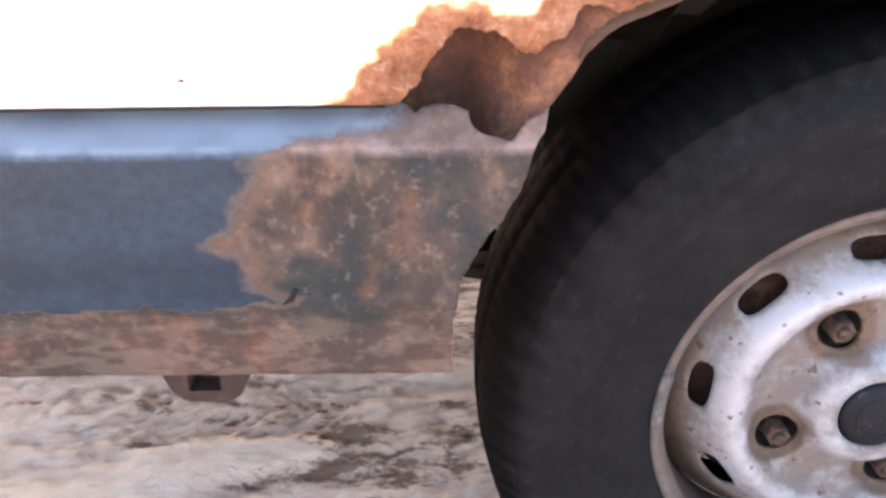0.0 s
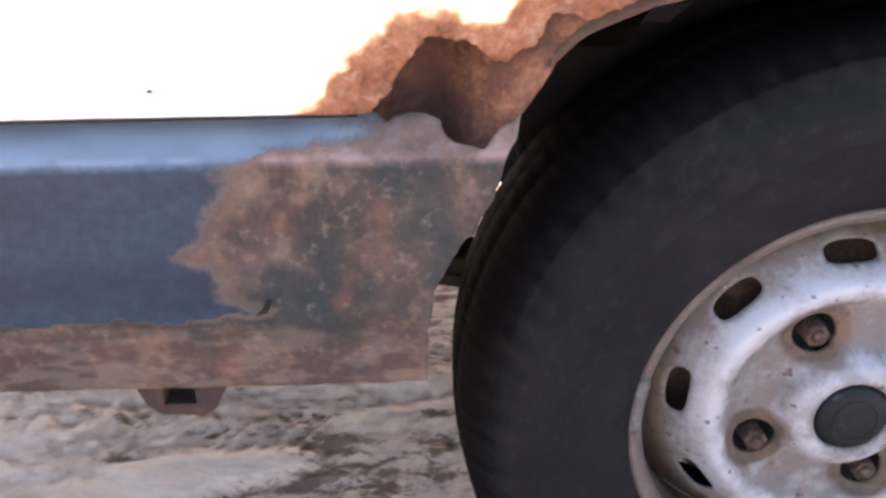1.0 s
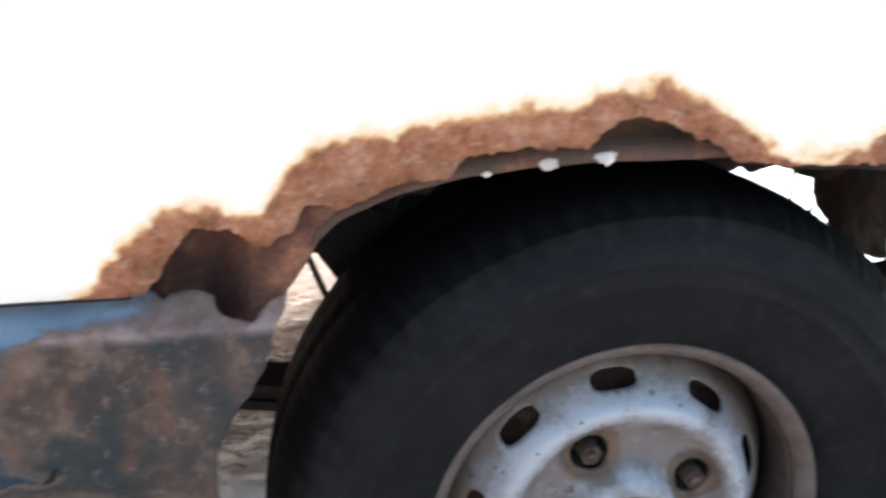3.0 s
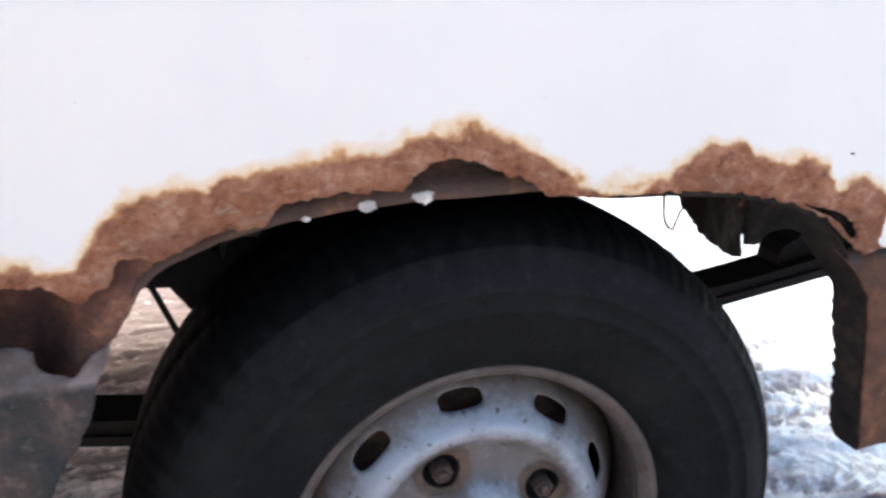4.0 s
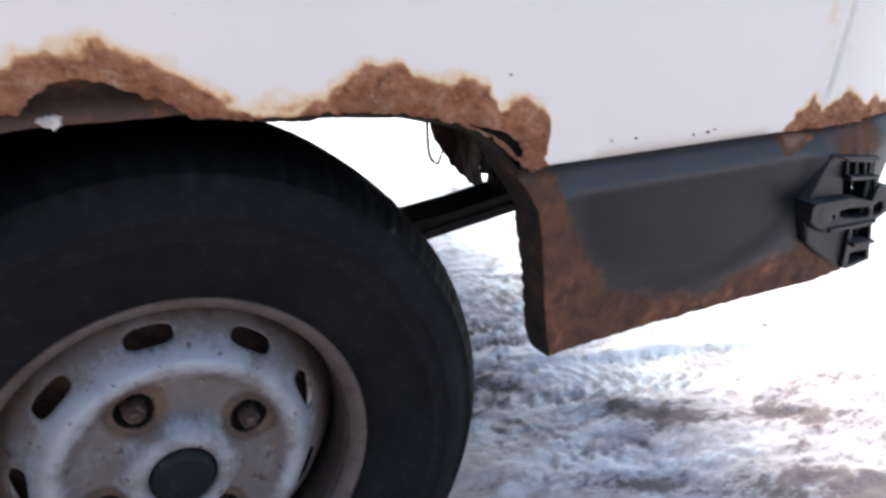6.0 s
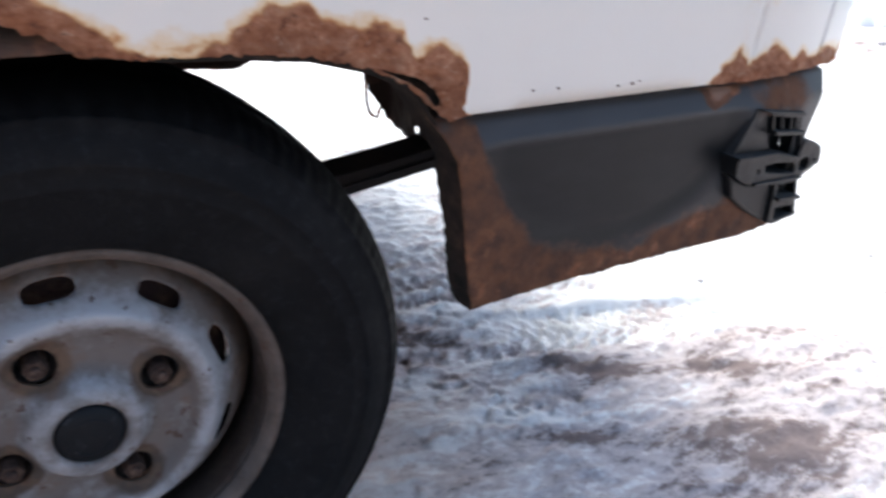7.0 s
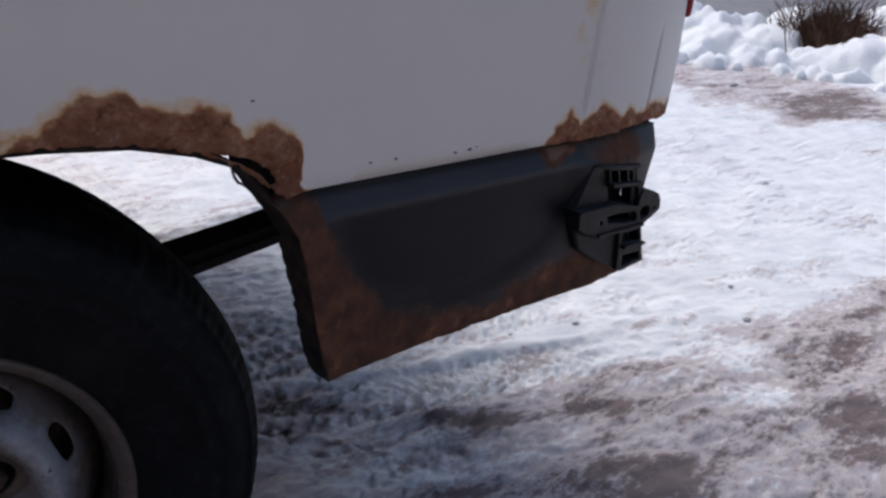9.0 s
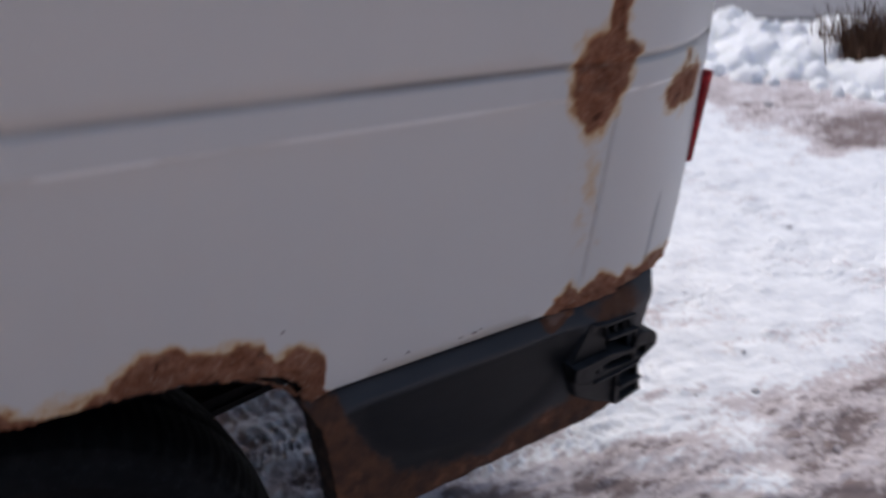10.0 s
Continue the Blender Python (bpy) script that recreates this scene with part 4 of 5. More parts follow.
sheet("inner_flange", flange_loop, grid(-0.32, 0.05, 0.56, 0.745, 0.005), flange_map, FLANGE, van, (0, 0.002, 0), gap=0.002, label="bare greyish rusted inner flange")
for px, pz, w in ((-0.104, 0.687, 0.0065), (-0.062, 0.690, 0.0075), (-0.148, 0.681, 0.003)):
    loop = [(px + w * (0.55 + 1.0 * float(fbm(2.2 * math.cos(a) + 450 * px, 2.2 * math.sin(a), 3, 3))) * math.cos(a), pz + w * (0.35 + 0.75 * float(fbm(2.2 * math.cos(a) + 450 * px, 2.2 * math.sin(a), 3, 9))) * math.sin(a)) for a in (2 * math.pi * k / 40 for k in range(40))]
    sheet("paint_flake", loop, grid(px - 0.02, px + 0.02, pz - 0.01, pz + 0.01, 0.004), lambda x, z: (x, flange_map(x, z)[1] - 0.0016, z), WHITEFLAKE, van, (0, 0.001, 0), label="leftover flake of white paint")


# --- rusted inner panel behind the hole
def inner_map(x, z):
    y = 0.014 + 0.055 * smooth(-0.285, -0.345, x + (0.62 - z) * 0.3) + (fbm(x * 55, z * 55, 4, 12) - 0.5) * 0.010
    return x, y, z


inner_loop = [(-0.44, 0.54), (-0.44, 0.69), (-0.30, 0.69), (-0.245, 0.675)] + ragged([(-0.246, 0.657), (-0.267, 0.636), (-0.282, 0.614), (-0.300, 0.588), (-0.313, 0.570), (-0.33, 0.54)], 0.003, 0.0012, 8)
sheet("inner_panel", inner_loop, grid(-0.44, -0.245, 0.54, 0.69, 0.004), inner_map, INNER, van, (0, 0.002, 0), gap=0.002, label="dark rust-brown inner panel")

# --- wheel house above and ahead of the wheel
WHEEL = (-0.003, 0.335)
bm = bmesh.new()
rows = []
for k in range(25):
    row = []
    for j, y in enumerate((0.034, 0.07, 0.12, 0.17, 0.22, 0.262)):
        a = radians(84 + k * (122 + 2 * j - 84) / 24)
        r = 0.368 + 0.006 * math.sin(k * 1.7 + j) + (0.014 if j == 0 else 0.0)
        row.append(bm.verts.new((WHEEL[0] + r * math.cos(a) * 1.02, y, min(WHEEL[1] + r * math.sin(a), 0.700))))
    rows.append(row)
for k in range(24):
    for j in range(5):
        bm.faces.new((rows[k][j], rows[k + 1][j], rows[k + 1][j + 1], rows[k][j + 1]))
bmesh.ops.solidify(bm, geom=list(bm.faces), thickness=0.002)
part("wheel_house", bm, UNDER, van, "black underside of the wheel house", True)
wall_loop = ragged([(-0.345, 0.713), (-0.345, 0.556), (-0.300, 0.548), (-0.272, 0.545), (-0.250, 0.511), (-0.20, 0.45), (0.03, 0.45), (0.09, 0.56), (0.115, 0.63), (0.105, 0.713)], 0.01, 0.001, 3)
sheet("wheel_house_wall", wall_loop, grid(-0.345, 0.12, 0.45, 0.71, 0.02), lambda x, z: (x, 0.262 + 0 * x, z), UNDER, van, (0, 0.002, 0))

# --- rest of the shell: plain far side, ends, roof and floor
bm = bmesh.new()
box(bm, FRONT, 0.86, 0.06, 1.72, 0.715, 0.745)
part("floor_pan", bm, UNDER, van, "grimy black floor pan")
for name, dims in (("far_side_panel", (FRONT, REAR, 1.72, 1.74, 0.44, TOP)), ("roof", (FRONT, REAR, 0.0, 1.74, TOP + 0.002, TOP + 0.03)), ("front_wall", (FRONT - 0.02, FRONT - 0.002, 0.0, 1.74, 0.44, TOP + 0.03)), ("rear_door", (REAR - 0.022, REAR - 0.002, 0.145, 1.74, 0.60, TOP))):
    bm = bmesh.new()
    box(bm, *dims, 0.004)
    part(name, bm, BODY, van)

# --- running gear behind the wheel
spring = [(-0.62, 0.425), (-0.45, 0.372), (-0.32, 0.350), (-0.15, 0.335), (0.0, 0.338), (0.15, 0.365), (0.30, 0.414), (0.42, 0.4325), (0.54, 0.450), (0.62, 0.459)]
thick = [0.03, 0.030, 0.033, 0.05, 0.06, 0.05, 0.032, 0.028, 0.030, 0.032]
bm = bmesh.new()
prism(bm, spring + [(x, z + h) for (x, z), h in zip(spring[::-1], thick[::-1])], 0.285, 0.345)
leaf = part("leaf_spring", bm, UNDER, van, "black leaf spring running behind the wheel")
bm = bmesh.new()
prism(bm, [(x, z + 0.010) for x, z in spring] + [(x, z + 0.015) for x, z in spring[::-1]], 0.280, 0.2849)
part("leaf_edge", bm, UNDER, leaf)
bm = bmesh.new()
prism(bm, [(0.484, 0.455), (0.590, 0.470), (0.590, 0.500), (0.566, 0.506), (0.552, 0.497), (0.534, 0.505), (0.510, 0.504), (0.497, 0.498), (0.489, 0.486)], 0.300, 0.343)
part("spring_shackle", bm, UNDER, van)
bm = bmesh.new()
tube(bm, [(0.0, 0.16, 0.325), (0.0, 0.9, 0.325), (0.0, 1.6, 0.325)], 0.045, 14)
part("axle", bm, UNDER, van)
bm = bmesh.new()
tube(bm, [(-0.296, 0.2, 0.61), (-0.276, 0.2, 0.555), (-0.255, 0.2, 0.495)], 0.0035, 6)
part("brake_pipe", bm, UNDER, van)

# --- remnant of the wheel house behind the wheel, torn and hanging
rem_loop = ragged([(0.08, 0.714), (0.08, 0.556), (0.20, 0.549), (0.265, 0.552), (0.305, 0.566), (0.340, 0.549), (0.376, 0.559), (0.407, 0.548), (0.434, 0.545), (0.470, 0.552), (0.52, 0.56), (0.53, 0.714)], 0.004, 0.003, 51)
sheet("wheel_house_remnant", rem_loop, grid(0.08, 0.70, 0.41, 0.71, 0.008), lambda x, z: (x, 0.48 + 0.02 * np.sin(x * 40) + (fbm(x * 40, z * 40, 3, 3) - 0.5) * 0.012, z), REMNANT, van, (0, 0.003, 0), gap=0.002, label="torn rusty remnant of the wheel house")
cross_loop = ragged([(0.448, 0.714), (0.450, 0.424), (0.480, 0.414), (0.530, 0.407), (0.575, 0.404), (0.610, 0.406), (0.628, 0.422), (0.648, 0.450), (0.660, 0.480), (0.680, 0.540), (0.690, 0.714)], 0.004, 0.003, 57)
sheet("cross_wall", cross_loop, grid(0.45, 0.69, 0.40, 0.71, 0.009), lambda y, z: (np.interp(y, (0.45, 0.53, 0.61, 0.66), (0.540, 0.561, 0.575, 0.552)) + (fbm(y * 40, z * 40, 3, 3) - 0.5) * 0.012, y, z), REMNANT, van, (0.003, 0, 0), gap=0.002, label="torn dark cross wall of the wheel house")
bracket_loop = ragged([(0.526, 0.714), (0.526, 0.505), (0.530, 0.453), (0.548, 0.449), (0.565, 0.4525), (0.596, 0.458), (0.603, 0.470), (0.640, 0.456), (0.70, 0.45), (0.70, 0.714), (0.526, 0.714)], 0.004, 0.001, 53)[:-1]
sheet("torn_bracket", bracket_loop, grid(0.52, 0.70, 0.458, 0.714, 0.012), lambda x, z: (x, 0.430 + (fbm(x * 30, z * 30, 3, 9) - 0.5) * 0.008, z), MUDDY, van, (0, 0.003, 0), gap=0.002, label="greyish torn steel bracket")
bm = bmesh.new()
tube(bm, [(x, 0.85, z) for x, z in ((0.637, 0.71), (0.640, 0.52), (0.641, 0.419), (0.644, 0.370), (0.649, 0.349), (0.657, 0.338), (0.668, 0.332), (0.673, 0.345), (0.681, 0.369), (0.694, 0.385))], 0.0036, 6)
part("wire_loop", bm, WIRE, van, "thin bent wire hanging under the floor")

# --- jacking bracket under the front sill: a rounded plate with a square socket
bm = bmesh.new()
prism(bm, [(-0.594, 0.43), (-0.594, 0.366), (-0.588, 0.350), (-0.578, 0.3405), (-0.573, 0.339), (-0.573, 0.43)], 0.078, 0.096)
prism(bm, [(-0.546, 0.43), (-0.546, 0.3375), (-0.540, 0.338), (-0.530, 0.345), (-0.522, 0.360), (-0.521, 0.43)], 0.078, 0.096)
prism(bm, [(-0.573, 0.3495), (-0.573, 0.339), (-0.546, 0.3375), (-0.546, 0.3495)], 0.0785, 0.096)
jack = part("jacking_bracket", bm, JACK, van, "rusty rounded jacking bracket")
bm = bmesh.new()
box(bm, -0.578, -0.541, 0.097, 0.12, 0.341, 0.43)
part("socket_back", bm, UNDER, jack)

# --- bumper mount at the rear corner, following the bend of the sill
mount = new("bumper_mount")
mount.parent = van
tagged(mount, "broken black plastic bumper mount with ribs")


def mount_y(x, depth):
    """The mount's front face, and how far something lies behind it."""
    return -0.015 + 0.18 * (x - 0.76) + depth


def plate(name, outline, front, back, bevel=0.0012, label=""):
    """A moulded plate or rib of the mount, with an outline in x and z, between two depths."""
    bm = bmesh.new()
    prism(bm, outline, 0.0, 1.0)
    for v in bm.verts:
        v.co.y = mount_y(v.co.x, front if v.co.y < 0.5 else back)
    bmesh.ops.bevel(bm, geom=list(bm.edges), offset=bevel, segments=2, profile=0.5, affect="EDGES")
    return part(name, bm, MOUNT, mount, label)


def framed(name, outline, gaps, front, thickness, label=""):
    """A moulded face of the mount with pockets or holes through it."""
    loop = ragged(outline + outline[:1], 0.004, 0.0002, 5)[:-1]
    holes = [ragged(gap + gap[:1], 0.003, 0.0003, 6)[:-1] for gap in gaps]
    xs, zs = zip(*outline)
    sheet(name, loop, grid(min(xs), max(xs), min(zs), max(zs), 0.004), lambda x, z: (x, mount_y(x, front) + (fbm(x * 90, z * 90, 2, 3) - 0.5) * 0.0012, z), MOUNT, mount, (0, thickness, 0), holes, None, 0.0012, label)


plate("back_plate", [(0.7445, 0.576), (0.846, 0.559), (0.850, 0.535), (0.858, 0.500), (0.862, 0.470), (0.884, 0.414), (0.830, 0.413), (0.773, 0.440), (0.722, 0.472), (0.710, 0.503), (0.710, 0.526)], 0.032, 0.040)
plate("slanted_cheek", [(0.7445, 0.576), (0.771, 0.5665), (0.779, 0.545), (0.791, 0.5175), (0.7085, 0.527)], 0.010, 0.034)
plate("shelf", [(0.7437, 0.5775), (0.8473, 0.5600), (0.8476, 0.5548), (0.770, 0.5678)], 0.0, 0.034)
plate("shelf", [(0.778, 0.5475), (0.8570, 0.5340), (0.8578, 0.5288), (0.780, 0.5415)], -0.002, 0.034)
for x0 in (0.7735, 0.7960, 0.8195, 0.8430):
    top = 0.5665 - (x0 - 0.77) * 0.165
    plate("web", [(x0, top), (x0 + 0.0045, top), (x0 + 0.0105, top - 0.021), (x0 + 0.006, top - 0.021)], 0.005, 0.030, 0.0006)
plate("side_wall", [(0.850, 0.533), (0.857, 0.531), (0.866, 0.508), (0.860, 0.503)], 0.002, 0.034)
framed("arm", [(0.7040, 0.5275), (0.720, 0.5255), (0.755, 0.5215), (0.7909, 0.5165), (0.825, 0.5065), (0.8530, 0.4990), (0.8590, 0.5120), (0.8630, 0.5190), (0.8742, 0.5200), (0.8950, 0.5125), (0.9130, 0.5040), (0.9200, 0.4930), (0.9214, 0.4800), (0.900, 0.4735), (0.874, 0.4690), (0.820, 0.4740), (0.7536, 0.4825), (0.725, 0.4930), (0.7080, 0.5040)],
       ([(0.773, 0.5045), (0.800, 0.5025), (0.846, 0.4945), (0.8555, 0.4860), (0.852, 0.4790), (0.820, 0.4845), (0.777, 0.4950)], [(0.8610, 0.4925), (0.870, 0.4960), (0.884, 0.4945), (0.8900, 0.4860), (0.886, 0.4775), (0.868, 0.4775), (0.863, 0.4830)], [(0.8990, 0.4890), (0.9030, 0.4900), (0.9060, 0.4870), (0.9030, 0.4835), (0.8995, 0.4850)], [(0.757, 0.5025), (0.763, 0.5020), (0.765, 0.4965), (0.759, 0.4960)]), 0.0, 0.032, "moulded arm with a ring end")
plate("arm_shelf", [(0.7040, 0.5280), (0.7909, 0.5185), (0.8530, 0.5005), (0.8530, 0.4970), (0.7909, 0.5150), (0.7040, 0.5245)], -0.004, 0.026, 0.0008)
plate("arm_lip", [(0.7536, 0.4860), (0.820, 0.4775), (0.874, 0.4715), (0.874, 0.4675), (0.820, 0.4730), (0.7536, 0.4815)], -0.004, 0.024, 0.0008)
plate("lower_cheek", [(0.7075, 0.5030), (0.7536, 0.4815), (0.815, 0.4735), (0.822, 0.4140), (0.7717, 0.4390), (0.7212, 0.4714)], 0.007, 0.034, 0.004)
framed("block", [(0.8150, 0.4730), (0.8743, 0.4675), (0.8830, 0.4400), (0.8939, 0.4085), (0.8620, 0.4090), (0.8300, 0.4106), (0.8190, 0.4160)], ([(0.8240, 0.4670), (0.8680, 0.4630), (0.8745, 0.4450), (0.8260, 0.4520)], [(0.8290, 0.4340), (0.8775, 0.4270), (0.8830, 0.4140), (0.8330, 0.4165)]), 0.002, 0.030)
plate("shelf", [(0.8225, 0.4515), (0.8800, 0.4430), (0.8810, 0.4380), (0.8235, 0.4460)], -0.006, 0.034, 0.0008)
# --- tail lamp wrapped round the rear corner
lamp = new("tail_lamp")
lamp.parent = van
tagged(lamp, "narrow red tail lamp at the rear corner")
for name, x0, z0, x1, z1, material in (("reflector", 1.014, 0.588, 1.028, 0.682, DARKRED), ("lens", 1.043, 0.730, 1.060, 0.872, RED)):
    bm = bmesh.new()
    box(bm, -0.006, 0.006, 0.096, 0.140, z0, z1, 0.004)
    for v in bm.verts:
        v.co.x += x0 + (x1 - x0) * (v.co.z - z0) / (z1 - z0)
    part(name, bm, material, lamp)

# ---- the wheel ----
bm = bmesh.new()
tyre_profile = [(0.190, 0.052), (0.197, 0.040), (0.208, 0.034), (0.222, 0.030), (0.240, 0.024), (0.256, 0.0205), (0.2575, 0.0195), (0.260, 0.020), (0.275, 0.021), (0.2765, 0.0198), (0.279, 0.0205), (0.297, 0.026), (0.312, 0.035), (0.3145, 0.0345), (0.316, 0.037), (0.324, 0.045), (0.332, 0.056), (0.3385, 0.074),
                (0.341, 0.095), (0.3398, 0.098), (0.3398, 0.104), (0.3425, 0.107), (0.343, 0.135), (0.3416, 0.138), (0.3416, 0.145), (0.3425, 0.148), (0.341, 0.178), (0.3396, 0.18), (0.3396, 0.186), (0.339, 0.19), (0.330, 0.216), (0.300, 0.235), (0.250, 0.238), (0.200, 0.22)]
tyre_profile = [(r * 0.962 if r < 0.3 else r * 0.962 - 0.0024, y + 0.004) for r, y in tyre_profile]


def lugs(k, s):
    if k in (14, 15, 16, 17, 18):
        return -0.0015 if s % 4 == (0 if k < 17 else 1) else 0.0
    if k in (21, 22, 25, 26, 29):
        return -0.002 if (s + 2) % 5 == 0 else 0.0
    return 0.0


wheel = new("wheel")
wheel.parent = van
tagged(wheel, "dirty silver steel wheel with black tyre")
lathe(bm, tyre_profile, 512, WHEEL, False, lugs)
for v in bm.verts:
    v.co.z = max(v.co.z, -0.010)
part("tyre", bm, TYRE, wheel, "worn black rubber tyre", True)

bm = bmesh.new()
RIM_CENTRE = (WHEEL[0] - 0.001, WHEEL[1])
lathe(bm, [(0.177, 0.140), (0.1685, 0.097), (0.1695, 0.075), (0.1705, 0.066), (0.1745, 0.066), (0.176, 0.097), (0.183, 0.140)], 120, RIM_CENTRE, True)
part("rim_barrel", bm, BARREL, wheel, "dirt-browned inside of the rim, darkened for shade", True)
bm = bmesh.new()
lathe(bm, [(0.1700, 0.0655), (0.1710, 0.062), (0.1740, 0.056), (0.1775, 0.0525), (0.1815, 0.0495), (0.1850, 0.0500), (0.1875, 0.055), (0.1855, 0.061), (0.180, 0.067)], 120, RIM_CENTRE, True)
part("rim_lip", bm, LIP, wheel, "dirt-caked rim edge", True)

bm = bmesh.new()
rows = []
for k in range(11):
    a = radians(166 + 16.0 * k / 10)
    end_fade = 0.0012 if k in (0, 10) else 0.0
    rows.append([bm.verts.new((WHEEL[0] - 0.001 + r * math.cos(a), y, WHEEL[1] + r * math.sin(a))) for r, y in ((0.1860 - end_fade, 0.053), (0.1860 - end_fade, 0.0455 + end_fade), (0.1775 + end_fade, 0.0465 + end_fade), (0.1740 + end_fade, 0.052), (0.1740 + end_fade, 0.059))])
for k in range(10):
    for j in range(4):
        bm.faces.new((rows[k][j], rows[k + 1][j], rows[k + 1][j + 1], rows[k][j + 1]))
for row in (rows[0], rows[-1]):
    bm.faces.new(row)
bmesh.ops.recalc_face_normals(bm, faces=bm.faces)
part("balance_weight", bm, make_plastic("weathered_lead", (0.062, 0.058, 0.054), 0.6), wheel, "pale grey balance weight clipped to the rim", True)

SLOTS, NUTS = [54 + 40.5 * k for k in range(9)], [25.5 + 90 * k for k in range(4)]
DISC = ((0.0315, 0.053), (0.0345, 0.0495), (0.040, 0.0495), (0.047, 0.053), (0.0525, 0.061), (0.057, 0.070), (0.063, 0.0745), (0.087, 0.0765), (0.0935, 0.074), (0.099, 0.068), (0.106, 0.0625), (0.112, 0.0605), (0.118, 0.062), (0.127, 0.072), (0.138, 0.085), (0.150, 0.097), (0.158, 0.107), (0.1645, 0.118), (0.171, 0.129), (0.175, 0.134))


def disc_map(x, z):
    r = np.hypot(x, z)
    return WHEEL[0] + x, np.interp(r, *zip(*DISC)), WHEEL[1] + z


def disc_grime_shade(x, z):
    r = np.hypot(x, z)
    nut = np.minimum.reduce([np.hypot(x - 0.0765 * math.cos(radians(a)), z - 0.0765 * math.sin(radians(a))) for a in NUTS])
    # the highest values, next to the rim, paint its shade along with dirt
    return np.interp(r, (0.028, 0.047, 0.055, 0.063, 0.090, 0.099, 0.106, 0.119, 0.129, 0.152, 0.166), (0.8, 0.0, 0.25, 0.85, 0.9, 0.9, 0.15, -0.3, 0.1, 1.25, 2.2)) + (0.4 + 2.4 * fbm(x * 60, z * 60, 3, 5)) * smooth(0.034, 0.016, nut)


def ring(cx, cz, r, n):
    return [(cx + r * math.cos(2 * math.pi * k / n), cz + r * math.sin(2 * math.pi * k / n)) for k in range(n)]


holes = [ring(0, 0, 0.0315, 60)]
for a in SLOTS:
    slot, c, s = [], math.cos(radians(a)), math.sin(radians(a))
    for k in range(28):
        b = 2 * math.pi * k / 28
        u, v = math.copysign(abs(math.cos(b)) ** 0.6, math.cos(b)) * 0.0076, math.copysign(abs(math.sin(b)) ** 0.75, math.sin(b)) * 0.0218
        r = 0.1372 + u - v * v * 3.2
        slot.append((r * c - v * s, r * s + v * c))
    holes.append(slot)
for a in NUTS:
    holes.append(ring(0.0765 * math.cos(radians(a)), 0.0765 * math.sin(radians(a)), 0.0182, 24))
polar = [(r * math.cos(2 * math.pi * (k + 0.5 * (j % 2)) / 150), r * math.sin(2 * math.pi * (k + 0.5 * (j % 2)) / 150)) for j, r in enumerate(np.arange(0.034, 0.174, 0.0033)) for k in range(150)]
sheet("wheel_disc", ring(0, 0, 0.175, 150), polar, disc_map, RIM, wheel, (0, 0.0035, 0), holes, disc_grime_shade, 0.0016, label="pressed silver steel disc with slots")
bm = bmesh.new()
lathe(bm, [(0.0005, 0.0465), (0.011, 0.0468), (0.022, 0.048), (0.028, 0.0505), (0.031, 0.055), (0.031, 0.070)], 48, WHEEL)
for r, y in ((0.0175, 0.0473),):
    lathe(bm, [(r, y), (r + 0.001, y - 0.0012), (r + 0.002, y + 0.0003)], 48, WHEEL)
part("hub_cap", bm, CAP, wheel, "scuffed black plastic hub cap", True)
for a in NUTS:
    cx, cz = WHEEL[0] + 0.0765 * math.cos(radians(a)), WHEEL[1] + 0.0765 * math.sin(radians(a))
    bm = bmesh.new()
    lathe(bm, [(0.0195, 0.0810), (0.0175, 0.085), (0.0145, 0.094), (0.006, 0.096)], 24, (cx, cz))
    part("bolt_seat", bm, UNDER, wheel)
    bm = bmesh.new()
    lathe(bm, [(0.0005, 0.0735), (0.0058, 0.0735), (0.0062, 0.068), (0.0095, 0.0675), (0.0105, 0.0695), (0.0108, 0.089), (0.012, 0.092)], 6, (cx, cz))
    part("nut", bm, NUT, wheel)
    bm = bmesh.new()
    lathe(bm, [(0.0005, 0.0635), (0.0045, 0.0635), (0.0054, 0.0648), (0.0054, 0.071)], 14, (cx, cz))
    part("stud", bm, NUT, wheel, "", True)
bm = bmesh.new()
lathe(bm, [(0.0005, 0.126), (0.142, 0.126), (0.150, 0.144), (0.152, 0.189), (0.0005, 0.192)], 48, WHEEL)
part("brake_drum", bm, INNER, wheel, "rusty brown brake drum", True)


# the wheel at the far end of the axle, a dark shape under the van
far_wheel = new("wheel")
far_wheel.parent = van
tagged(far_wheel, "dark far-side wheel under the van")
bm = bmesh.new()
lathe(bm, [(r, 1.74 - y) for r, y in tyre_profile], 128, WHEEL)
for v in bm.verts:
    v.co.z = max(v.co.z, -0.010)
part("tyre", bm, TYRE, far_wheel, "", True)
bm = bmesh.new()
lathe(bm, [(r, 1.74 - y) for r, y in DISC] + [(0.183, 1.68), (0.183, 1.55), (0.15, 1.55)], 64, WHEEL)
part("wheel_disc", bm, RIM, far_wheel, "", True)


